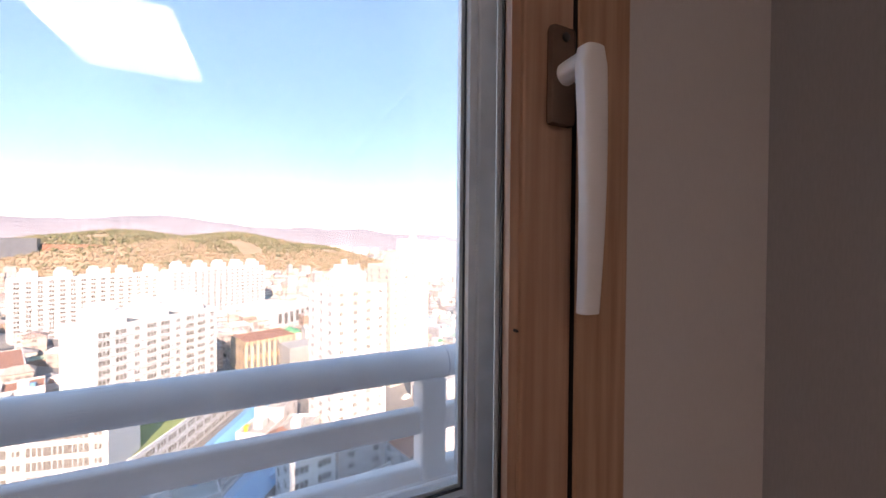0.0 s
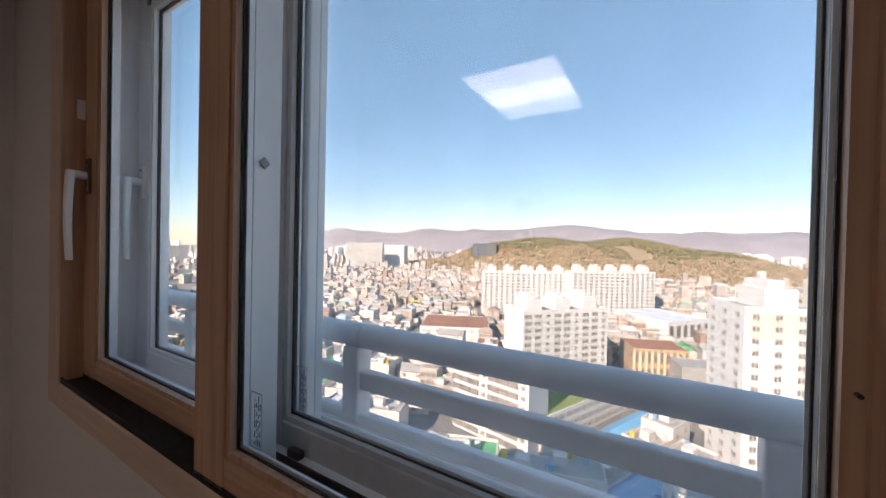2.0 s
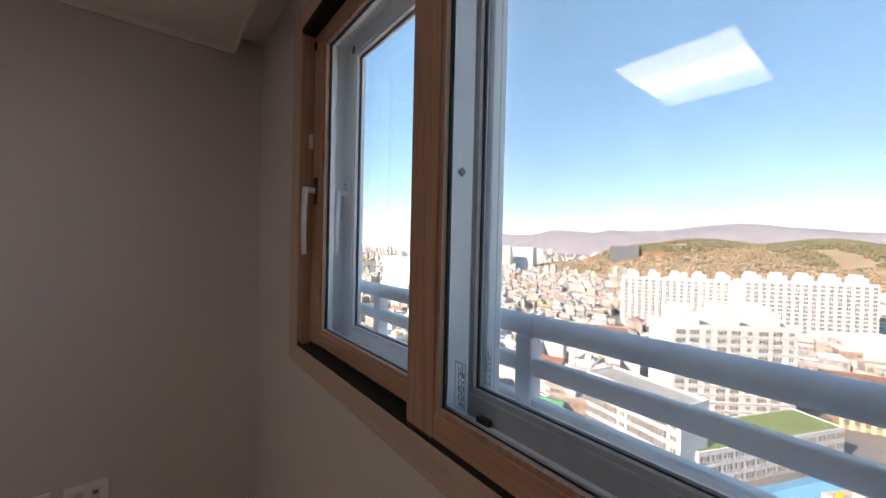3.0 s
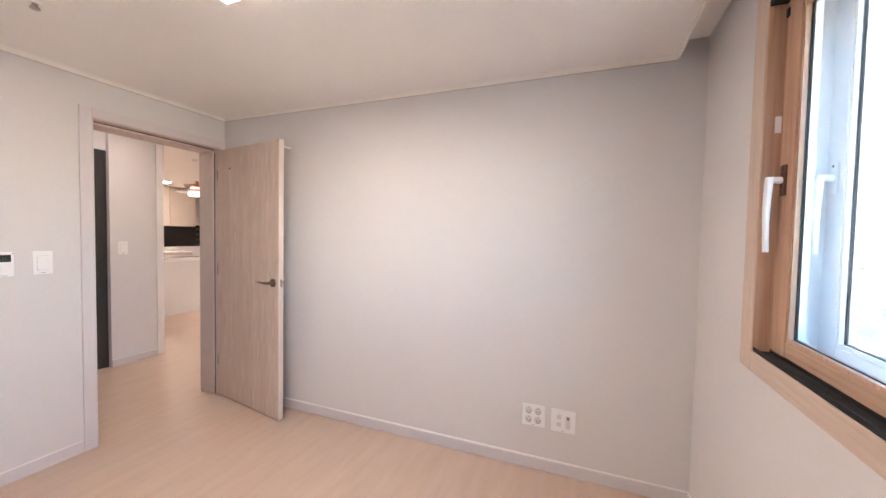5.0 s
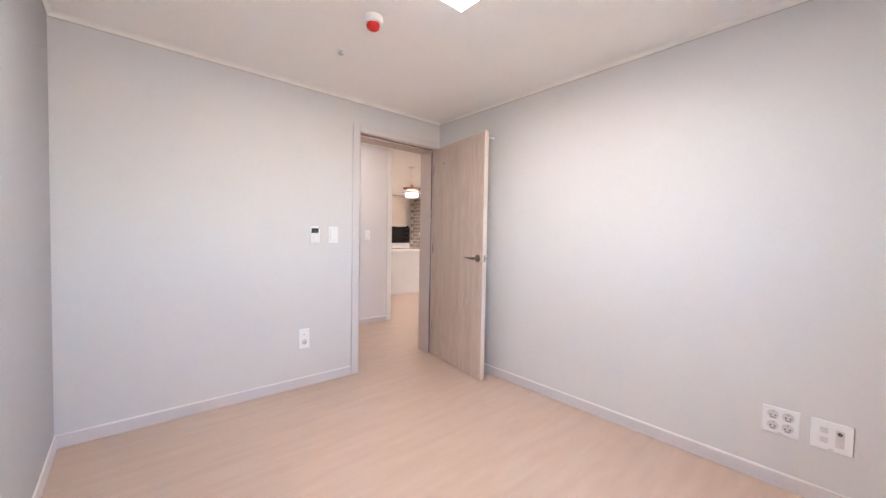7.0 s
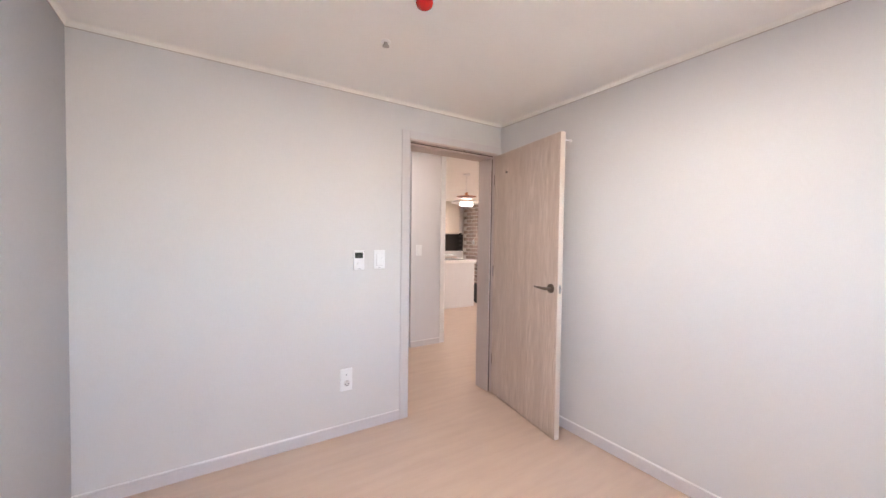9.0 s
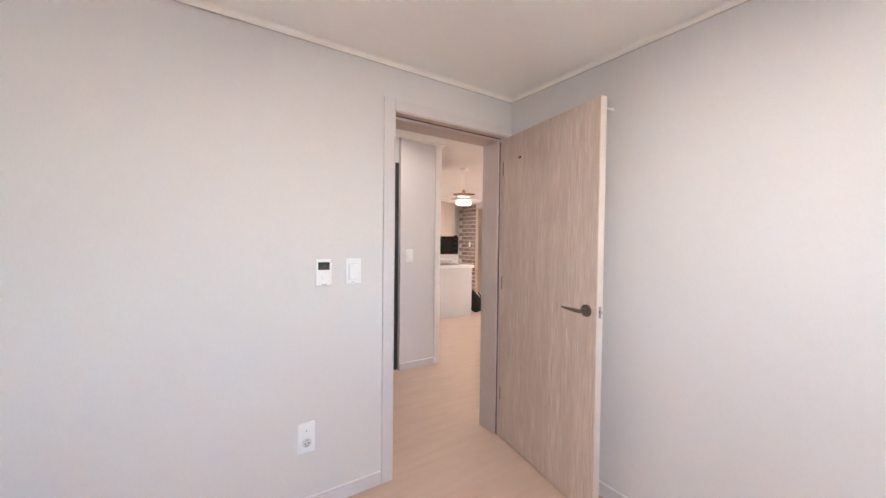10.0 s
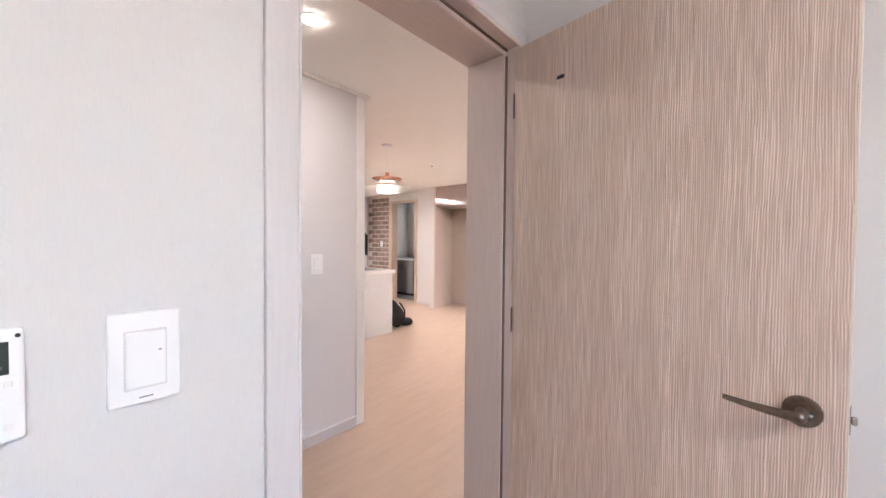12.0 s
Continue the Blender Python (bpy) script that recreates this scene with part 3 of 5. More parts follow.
def sash(name, x0, x1, y0, y1, face, faceh, back, lug, stile=0.072, left_stile=0.0, label="", bead=PVC):
    """A sliding sash from x0 to x1 (x0 the smaller), room face at y1, outer face at y0, with bead, gasket and pane."""
    z0, z1 = WB + 0.004, WT - 0.006
    ls = left_stile or stile
    mid = y0 + (y1 - y0) * 0.45
    bm = bmesh.new()
    cube(bm, (x0 - WP.x, mid - WP.y, z0 - WP.z), (x0 + stile - WP.x, y1 - WP.y, z1 - WP.z), 0.003)
    ob = part(name, bm, face, window, label)
    wslab("stile", (x1 - ls, mid, z0), (x1, y1, z1), face, ob, "", 0.003)
    wslab("bottom_rail", (x0 + stile, mid, z0), (x1 - ls, y1 - 0.0005, z0 + 0.052), faceh, ob, "", 0.003)
    wslab("top_rail", (x0 + stile, mid, z1 - 0.058), (x1 - ls, y1 - 0.0005, z1), faceh, ob, "", 0.003)
    # back half in plastic, which shows through the other sashes
    wslab("back_stile", (x0 + 0.001, y0, z0), (x0 + stile + 0.004, mid - 0.001, z1), back, ob)
    wslab("back_stile", (x1 - ls - 0.004, y0, z0), (x1 - 0.001, mid - 0.001, z1), back, ob)
    wslab("back_rail", (x0 + stile + 0.004, y0, z0), (x1 - ls - 0.004, mid - 0.001, z0 + 0.056), back, ob)
    wslab("back_rail", (x0 + stile + 0.004, y0, z1 - 0.062), (x1 - ls - 0.004, mid - 0.001, z1), back, ob)
    a0, a1, b0, b1 = x0 + stile, x1 - ls, z0 + 0.052, z1 - 0.058
    gm = (mid + y1) / 2 - 0.004
    for bits, m, w, ya, yb in (("bead", bead, 0.010, gm, y1 - 0.004), ("gasket", GASKET, 0.0118, gm - 0.003, gm), ("spacer", PVC, 0.0135, gm - 0.009, gm - 0.0077)):
        wslab(bits, (a0, ya, b0), (a0 + w, yb, b1), m, ob, "", 0.0)
        wslab(bits, (a1 - w, ya, b0), (a1, yb, b1), m, ob, "", 0.0)
        wslab(bits, (a0 + w, ya, b0), (a1 - w, yb, b0 + w), m, ob, "", 0.0)
        wslab(bits, (a0 + w, ya, b1 - w), (a1 - w, yb, b1), m, ob, "", 0.0)
    pane = wslab("pane", (a0 + 0.0005, gm - 0.0075, b0 + 0.0005), (a1 - 0.0005, gm - 0.0042, b1 - 0.0005), GLASS, ob, "clear glass pane", 0.0)
    pane.visible_shadow = False
    return ob, (a0, a1, b0, b1, gm)


def pull(name, x, y, z, plate, lever, parent, lean=0.0):
    """A window handle: plate, neck and a long hanging lever; z is the lever's top."""
    x, y, z = x - WP.x, y - WP.y, z - WP.z
    bm = bmesh.new()
    cube(bm, (x - 0.015, y, z - 0.070), (x + 0.015, y + 0.011, z + 0.022), 0.005)
    ob = part(name, bm, plate, parent, "window handle on a plate", True)
    bm = bmesh.new()
    tube(bm, (x, y + 0.008, z - 0.024), (x, y + 0.036, z - 0.022), 0.0105, 0.0095, 18)
    prev = None
    for i in range(15):
        s = i / 14
        w = (0.0145 - 0.0050 * s) * min(1.0, 0.72 + 4.0 * s)
        d = 0.0085 - 0.002 * s
        cy, cz = y + 0.040 + 0.004 * math.sin(s * 3.0), z - 0.014 - 0.224 * s
        ring = [bm.verts.new((x + lean * s + w * math.copysign(abs(math.cos(a * math.pi / 8)) ** 0.6, math.cos(a * math.pi / 8)), cy + d * math.copysign(abs(math.sin(a * math.pi / 8)) ** 0.6, math.sin(a * math.pi / 8)), cz)) for a in range(16)]
        if prev:
            for a in range(16):
                bm.faces.new((prev[a], prev[(a + 1) % 16], ring[(a + 1) % 16], ring[a]))
        else:
            bm.faces.new(ring)
        prev = ring
    bm.faces.new(prev[::-1])
    part("lever", bm, lever, ob, "long white lever", True)
    rod("lock", (x, y + 0.0105, z + 0.010), (x, y + 0.0125, z + 0.010), 0.004, DARKHOLE, ob, "", None, 12)
    return ob


def glass_mark(parent, x, z, y, w=0.020, h=0.070):
    """A maker's print in the corner of a pane: a thin outline with bars for lines of small print."""
    x, y, z = x - WP.x, y - WP.y, z - WP.z
    bm = bmesh.new()
    t = 0.0006
    for lo, hi in (((0, 0), (w, t)), ((0, h - t), (w, h)), ((0, t), (t, h - t)), ((w - t, t), (w, h - t))):
        cube(bm, (x + lo[0], y, z + lo[1]), (x + hi[0], y + 0.0003, z + hi[1]))
    rng = random.Random(5)
    for c in range(4):
        cx = x + 0.003 + c * 0.0042
        cz = z + 0.004
        while cz < z + h - 0.012:
            run = rng.uniform(0.003, 0.011)
            cube(bm, (cx, y, cz), (cx + 0.0016, y + 0.0003, cz + run))
            cz += run + rng.uniform(0.0015, 0.006)
    part("glass_print", bm, DARKPRINT, parent, "small grey print on the glass")


front, ga = sash("front_sash", WR + 0.003, -1.472, -0.040, -0.004, SASHWOOD, SASHWOODH, PVC, 0, 0.060, 0.086, "room-side sliding sash in brown wood film", SASHWOOD)
rear, gb = sash("rear_sash", -1.551, WL - 0.006, -0.090, -0.046, SASHWOOD, SASHWOODH, PVC, 0, 0.082, 0.085, "second sliding sash in brown wood film", SASHWOOD)
# the meeting edges that face along the window are bare white plastic
wslab("white_meeting_edge", (-1.5545, -0.0905, WB + 0.004), (-1.5513, -0.0455, WT - 0.006), PVC, rear, "white plastic meeting edge", 0.0005)
# white sash whose room face carries the shade between the sashes as grey
outer_r, gc = sash("outer_front_sash", WR - 0.008, -1.450, -0.152, -0.118, GREYSHADE, GREYSHADE, PVC, 0, 0.050, 0.076, "outer sliding sash in white plastic, room face greyed for shade", GREYSHADE)
outer_l, gd = sash("outer_rear_sash", -1.540, WL + 0.004, -0.196, -0.156, PVC, PVC, PVC, 0, 0.075, 0.090, "outer sliding sash in white plastic")
pull("handle", -2.226, -0.004, 1.595, BROWNPLATE, WHITEPLASTIC, front)
pull("handle", -0.826, -0.050, 1.595, BROWNPLATE, WHITEPLASTIC, rear)
pull("handle", -0.836, -0.160, 1.595, WHITEPLASTIC, WHITEPLASTIC, outer_l)
glass_mark(front, ga[1] - 0.064, ga[2] + 0.022, ga[4] - 0.0038, 0.026, 0.078)
glass_mark(outer_r, gc[1] - 0.046, gc[2] + 0.018, gc[4] - 0.0038, 0.026, 0.078)
bm = bmesh.new()
cube(bm, (-0.002, -0.0065, -0.0065), (0.002, 0.0065, 0.0065), 0.001)
bmesh.ops.rotate(bm, verts=bm.verts, cent=(0, 0, 0), matrix=Matrix.Rotation(radians(45), 3, "X"))
bmesh.ops.translate(bm, verts=bm.verts, vec=(-1.5555 - WP.x, -0.062 - WP.y, 1.535 - WP.z))
part("sash_buffer", bm, GREYMARK, rear, "small grey diamond buffer")
for hx, hy in ((-0.80, -0.052), (-0.862, -0.162)):
    wslab("stopper", (hx - 0.008, hy, WT - 0.062), (hx + 0.008, hy + 0.010, WT - 0.036), GASKET, rear, "black rubber stopper", 0.002)
wslab("corner_block", (-1.600, -0.112, WB + 0.016), (-1.570, -0.098, WB + 0.030), GASKET, rear, "", 0.003)
rod("screw", (-2.183 - WP.x, -0.0085 - WP.y, 1.337 - WP.z), (-2.183 - WP.x, -0.0032 - WP.y, 1.337 - WP.z), 0.0014, DARKHOLE, front, "", None, 10)
wslab("strike", (-0.790, -0.046, 1.72), (-0.786, -0.030, 1.77), WHITEPLASTIC, window, "", 0.001)
net = thing("insect_screen", (-1.90, OUT + 0.006, WB + 0.012), "fine grey insect screen in a thin white frame", "screen")
slab("net", (-0.340, -0.001, 0.02), (0.385, 0.001, 1.045), NET, net, "fine woven net").visible_shadow = False
for lo, hi in (((-0.352, -0.006, 0), (0.400, 0.006, 0.02)), ((-0.352, -0.006, 1.045), (0.400, 0.006, 1.05)), ((-0.352, -0.006, 0.02), (-0.340, 0.006, 1.045)), ((0.385, -0.006, 0.02), (0.400, 0.006, 1.045))):
    slab("screen_frame", lo, hi, PVC, net, "", 0.001)

# ---- railing outside the window ----
railing = thing("railing", (-1.6, -0.27, 0.3), "white painted metal safety railing outside the window", "railing")
RP = railing.matrix_world.translation.copy()
bm = bmesh.new()
tube(bm, (-3.4 - RP.x, 0, 1.226 - RP.z), (0.4 - RP.x, 0, 1.226 - RP.z), 0.0245, None, 32)
part("top_rail", bm, RAILPAINT, railing, "thick round top rail", True)
for z in (1.119, 1.032, 0.940, 0.850, 0.760):
    bm = bmesh.new()
    cube(bm, (-3.4 - RP.x, -0.013, z - RP.z), (0.4 - RP.x, 0.013, z + 0.038 - RP.z), 0.006)
    part("cross_rail", bm, RAILPAINT, railing)
for px in (-2.835, -2.212, -1.556, -0.885, -0.22):
    bm = bmesh.new()
    cube(bm, (px - 0.021 - RP.x, -0.021, 0.0), (px + 0.021 - RP.x, 0.021, 1.205 - RP.z), 0.005)
    part("post", bm, RAILPAINT, railing)
    bm = bmesh.new()
    tube(bm, (px - 0.024 - RP.x, 0, 1.226 - RP.z), (px - 0.0225 - RP.x, 0, 1.226 - RP.z), 0.0251, None, 32)
    part("weld_seam", bm, GREYMARK, railing, "", True)
    bm = bmesh.new()
    cube(bm, (px - 0.02 - RP.x, -0.02, 0.10), (px + 0.02 - RP.x, 0.054, 0.14), 0.004)
    part("bracket", bm, RAILPAINT, railing)

# ---- bedroom fittings ----


def panel_light(place, glow, label):
    ob = thing("ceiling_light", place, label, "ceiling light")
    for lo, hi in (((-0.254, -0.247), (0.254, -0.237)), ((-0.254, 0.237), (0.254, 0.247)), ((-0.254, -0.237), (-0.244, 0.237)), ((0.244, -0.237), (0.254, 0.237))):
        slab("frame", (lo[0], lo[1], -0.030), (hi[0], hi[1], -0.0005), WHITEPLASTIC, ob, "", 0.001)
    slab("diffuser", (-0.244, -0.237, -0.036), (0.244, 0.237, -0.004), glow, ob, "glowing white diffuser")
    return ob


panel_light((-1.385, 1.625, ROOM_H), PANELGLOW, "square flush white LED ceiling panel, switched on")

alarm = thing("smoke_detector", (-1.405, 2.255, ROOM_H), "white round smoke detector with a red lens", "smoke detector")
bm = bmesh.new()
lathe(bm, [(0.050, 0.0), (0.051, -0.012), (0.046, -0.030), (0.030, -0.036)])
part("base", bm, WHITEPLASTIC, alarm, "", True)
bm = bmesh.new()
lathe(bm, [(0.034, -0.034), (0.035, -0.046), (0.030, -0.058), (0.018, -0.066), (0.004, -0.069)])
part("lens", bm, REDLENS, alarm, "glossy red lens", True)

sprinkler = thing("sprinkler_head", (-1.383, 2.685, ROOM_H), "small white concealed sprinkler head on the ceiling", "sprinkler")
bm = bmesh.new()
lathe(bm, [(0.024, 0.0), (0.025, -0.004), (0.018, -0.006)])
part("escutcheon", bm, WHITEPLASTIC, sprinkler, "", True)
bm = bmesh.new()
lathe(bm, [(0.010, -0.006), (0.010, -0.020), (0.017, -0.021), (0.017, -0.026), (0.004, -0.029)])
part("nozzle", bm, GREYSHADE, sprinkler, "", True)

yw = ROOM_L
thermo = thing("thermostat", (-1.275, yw, 1.189), "white wall thermostat with a small dark display", "thermostat")
slab("body", (-0.039, -0.016, -0.066), (0.039, 0, 0.066), WHITEPLASTIC, thermo, "", 0.004)
slab("display", (-0.029, -0.0172, 0.014), (0.027, -0.0155, 0.052), LCD, thermo, "dark green-grey display")
bm = bmesh.new()
for a, b, c, d in ((-0.020, 0.020, -0.008, 0.026), (-0.004, 0.018, 0.000, 0.040), (0.006, 0.018, 0.010, 0.036), (0.014, 0.020, 0.022, 0.024)):
    cube(bm, (a, -0.0176, b), (c, -0.0171, d))
part("digits", bm, DARKPRINT, thermo)
bm = bmesh.new()
tube(bm, (0.0, -0.016, -0.022), (0.0, -0.021, -0.022), 0.013, 0.012, 24)
part("dial_button", bm, WHITEPLASTIC, thermo, "", True)
for a, b in ((-0.026, 0.002), (0.026, 0.002), (-0.026, -0.048), (0.026, -0.048)):
    slab("button", (a - 0.0035, -0.0172, b - 0.0035), (a + 0.0035, -0.0155, b + 0.0035), LIP, thermo, "", 0.001)
rod("sensor", (0.034, -0.0155, 0.058), (0.034, -0.0172, 0.058), 0.0025, DARKHOLE, thermo, "", None, 10)
slab("maker_mark", (-0.012, -0.0163, -0.060), (0.012, -0.0158, -0.0575), GREYMARK, thermo)


def wall_switch(place, turn, label):
    ob = thing("light_switch", place, label, "switch", "", "", turn)
    slab("plate", (-0.042, -0.008, -0.066), (0.042, 0, 0.066), WHITEPLASTIC, ob, "", 0.003)
    slab("recess_line", (-0.0245, -0.0086, -0.044), (0.0245, -0.0078, 0.040), TRIM, ob, "", 0.0003)
    bm = bmesh.new()
    cube(bm, (-0.023, -0.012, -0.042), (0.023, -0.008, 0.038), 0.002)
    part("rocker", bm, WHITEPLASTIC, ob)
    slab("pilot_mark", (0.014, -0.0125, 0.008), (0.018, -0.0118, 0.010), GREYMARK, ob)
    slab("maker_mark", (-0.008, -0.0085, -0.0575), (0.008, -0.0078, -0.0555), GREYMARK, ob)
    return ob


wall_switch((-1.122, yw, 1.191), 0, "white wall light switch with one wide rocker")


def socket_hole(ob, x, z):
    bm = bmesh.new()
    lathe(bm, [(0.0215, 0.0), (0.0215, 0.0035), (0.0185, 0.0035)], (0, 0, 0), 28)
    bmesh.ops.rotate(bm, verts=bm.verts, cent=(0, 0, 0), matrix=Matrix.Rotation(radians(90), 3, "X"))
    bmesh.ops.translate(bm, verts=bm.verts, vec=(x, -0.008, z))
    cup = part("socket", bm, TRIM, ob, "", True)
    for s in (-1, 1):
        rod("pin_hole", (x + s * 0.0085, -0.0112, z - 0.004), (x + s * 0.0085, -0.0122, z - 0.004), 0.0034, DARKHOLE, cup, "", None, 12)
    slab("earth_clip", (x - 0.003, -0.0122, z + 0.012), (x + 0.003, -0.0112, z + 0.017), STEEL, cup)
    slab("earth_clip", (x - 0.010, -0.0122, z - 0.018), (x + 0.010, -0.0112, z - 0.013), GREYMARK, cup)
    return cup


ob = thing("wall_socket", (-1.354, yw, 0.377), "white single wall socket above the skirting", "socket")
slab("plate", (-0.041, -0.008, -0.076), (0.041, 0, 0.076), WHITEPLASTIC, ob, "", 0.003)
socket_hole(ob, 0.002, -0.024)
bm = bmesh.new()
cube(bm, (-0.019, -0.011, 0.022), (0.019, -0.008, 0.050), 0.002)
part("socket_button", bm, WHITEPLASTIC, ob)
slab("button_mark", (-0.002, -0.0115, 0.030), (0.002, -0.0108, 0.040), GREYMARK, ob)

ob = thing("wall_socket", (0, 0.757, 0.323), "white wall plate with four round sockets", "socket", "", "", -90)
slab("plate", (-0.067, -0.008, -0.065), (0.067, 0, 0.065), WHITEPLASTIC, ob, "", 0.003)
for sx in (-0.027, 0.027):
    for sz in (-0.024, 0.029):
        socket_hole(ob, sx, sz)
slab("maker_mark", (-0.008, -0.0085, -0.057), (0.008, -0.0078, -0.055), GREYMARK, ob)
ob = thing("data_socket", (0, 0.588, 0.320), "white wall plate with aerial and data outlets", "socket", "", "", -90)
slab("plate", (-0.067, -0.008, -0.066), (0.067, 0, 0.066), WHITEPLASTIC, ob, "", 0.003)
for sz in (-0.020, 0.024):
    slab("data_port", (-0.036, -0.0105, sz - 0.013), (-0.010, -0.0078, sz + 0.013), TRIM, ob, "", 0.001)
slab("phone_port", (0.014, -0.0110, -0.040), (0.040, -0.0078, 0.036), TRIM, ob, "", 0.001)
rod("aerial_hole", (0.027, -0.0108, 0.022), (0.027, -0.0125, 0.022), 0.008, DARKHOLE, ob, "", None, 18)
rod("aerial_core", (0.027, -0.0108, 0.022), (0.027, -0.0135, 0.022), 0.003, STEEL, ob, "", None, 12)
slab("maker_mark", (-0.008, -0.0085, -0.058), (0.008, -0.0078, -0.056), GREYMARK, ob)

# ---- hall and kitchen beyond the door ----
setting("ceiling_hall", (-3.0, NORTH2, HALL_H), (5.6, 10.3, HALL_H + 0.03), CEIL, "white papered hall and kitchen ceiling", "ceiling")
setting("wall_hall_south", (0.15, NORTH2 - 0.2, 0), (5.6, NORTH2, HALL_H + 0.02), PAPER, "light papered hall wall beside the bedroom door", "wall")
setting("wall_hall_west", (-3.2, NORTH2, -0.2), (-3.0, 10.3, HALL_H + 0.03), PAPER, "plain wall closing the hall", "wall")
bm = bmesh.new()
for lo, hi in (((NORTH2 - 0.2, -0.2), (8.15, HALL_H + 0.03)), ((9.45, -0.2), (10.3, HALL_H + 0.03)), ((8.15, -0.2), (9.45, 1.2)), ((8.15, 2.1), (9.45, HALL_H + 0.03))):
    cube(bm, (5.6, lo[0], lo[1]), (5.8, hi[0], hi[1]))
tagged(part("wall_hall_east", bm, PAPER), "plain wall with the utility room window", "wall", "", "structure")
uwin = thing("window_2", (5.7, 8.8, 1.2), "white plastic utility room window", "window", "", "structure")
for lo, hi in (((-0.03, -0.65, 0), (0.03, 0.65, 0.05)), ((-0.03, -0.65, 0.85), (0.03, 0.65, 0.9)), ((-0.03, -0.65, 0.05), (0.03, -0.60, 0.85)), ((-0.03, 0.60, 0.05), (0.03, 0.65, 0.85)), ((-0.03, -0.03, 0.05), (0.03, 0.03, 0.85))):
    slab("window_frame", lo, hi, PVC, uwin, "", 0.003)
for a, b in ((-0.60, -0.03), (0.03, 0.60)):
    slab("pane", (-0.003, a, 0.05), (0.003, b, 0.85), GLASS, uwin).visible_shadow = False
HY = 4.89
setting("wall_hall_facing", (-0.062, HY, 0), (0.355, HY + 0.14, HALL_H), HALLPAPER, "light grey-lilac papered wall end facing the door", "wall")
setting("trim_wall_corner", (0.357, HY - 0.006, 0), (0.43, HY + 0.146, HALL_H - 0.02), LIP, "wide white corner board on the hall wall end", "trim", 0.003)
setting("trim_hall_ceiling", (-0.062, HY - 0.022, HALL_H - 0.024), (0.46, HY - 0.0005, HALL_H - 0.002), MOULD, "thin cream ceiling moulding on the hall wall", "moulding", 0.002)
baseboard("baseboard_hall", (-0.062, HY - 0.012, 0.001), (0.356, HY, 0), (0, 0.004, 0, 0))
wall_switch((0.042, HY, 1.198), 0, "white switch plate on the lilac-grey hall wall")
setting("door_2", (-1.06, HY + 0.04, 0), (-0.065, HY + 0.08, 2.16), DARKDOOR, "dark grey hall door, closed", "door", 0.003)
setting("wall_hall_far", (-3.0, HY + 0.05, 0), (-1.063, HY + 0.14, HALL_H), HALLPAPER, "light hall wall beside the dark door", "wall")
setting("wall_hall_over_door", (-1.06, HY + 0.041, 2.163), (-0.065, HY + 0.14, HALL_H), HALLPAPER, "light wall above the dark door", "wall")

spot = thing("downlight", (-0.309, 4.336, HALL_H), "round recessed ceiling downlight, switched on", "ceiling light")
bm = bmesh.new()
lathe(bm, [(0.052, 0.0), (0.052, -0.004), (0.044, -0.006)])
part("ring", bm, WHITEPLASTIC, spot, "", True)
bm = bmesh.new()
lathe(bm, [(0.043, -0.0062), (0.041, -0.008), (0.02, -0.0085)])
part("lens", bm, SPOTGLOW, spot, "glowing lens", True)
sp2 = copy_thing(sprinkler, pose(2.55, 6.15, HALL_H))

# panels added out of view for brightness; streaks in the glossy panel suggest ceiling lights
for place in ((3.4, 4.5), (3.4, 5.6), (1.9, 8.9), (2.6, 8.9)):
    panel_light((*place, HALL_H), HALLGLOW, "unseen square LED panel added to light the hall and kitchen")

pend = thing("pendant_lamp", (1.455, 5.83, HALL_H), "white layered pendant lamp with a copper cap, lit", "pendant lamp")
bm = bmesh.new()
lathe(bm, [(0.055, 0.0), (0.055, -0.018), (0.045, -0.024)])
part("ceiling_rose", bm, WHITEPLASTIC, pend, "", True)
rod("cord", (0, 0, -0.02), (0, 0, -0.315), 0.005, WHITEPLASTIC, pend, "", None, 10)
bm = bmesh.new()
lathe(bm, [(0.012, -0.305), (0.022, -0.310), (0.024, -0.350), (0.030, -0.352)])
part("cap", bm, COPPER, pend, "polished copper cap", True)
bm = bmesh.new()
lathe(bm, [(0.03, -0.350), (0.165, -0.372), (0.166, -0.377), (0.03, -0.356)], (0, 0, 0), 40)
part("upper_shade", bm, COPPER, pend, "copper-rimmed upper disc", True)
bm = bmesh.new()
lathe(bm, [(0.09, -0.420), (0.255, -0.474), (0.257, -0.480), (0.09, -0.428)], (0, 0, 0), 48)
part("wide_shade", bm, OPAL, pend, "wide white brim", True)
bm = bmesh.new()
lathe(bm, [(0.080, -0.405), (0.105, -0.450), (0.112, -0.490), (0.110, -0.528), (0.102, -0.531)], (0, 0, 0), 40)
part("glass_drum", bm, glowing("drum_glow", (1.0, 0.93, 0.84), 0.2), pend, "glowing opal drum", True)
for a in range(3):
    c, s = math.cos(a * 2.094), math.sin(a * 2.094)
    rod("strut", (0.06 * c, 0.06 * s, -0.36), (0.11 * c, 0.11 * s, -0.425), 0.003, STEEL, pend, "", None, 8)

EX = 4.40   # the far wall with the utility door
isl = thing("kitchen_island", (1.30, 6.74, 0), "grey-white kitchen island counter with a pale stone top", "kitchen island")
slab("base_panel", (0, 0, 0.0), (1.05, 0.80, 0.875), ISLAND, isl, "", 0.003)
slab("worktop", (-0.02, -0.025, 0.876), (1.085, 0.83, 0.925), STONE, isl, "pale stone worktop", 0.004)
slab("cooktop", (0.35, 0.22, 0.9255), (0.95, 0.70, 0.932), DARKHOLE, isl, "black glass cooktop", 0.002)

bag = thing("backpack", (2.62, 6.93, 0), "black nylon backpack slumped on the floor", "backpack")
bm = bmesh.new()
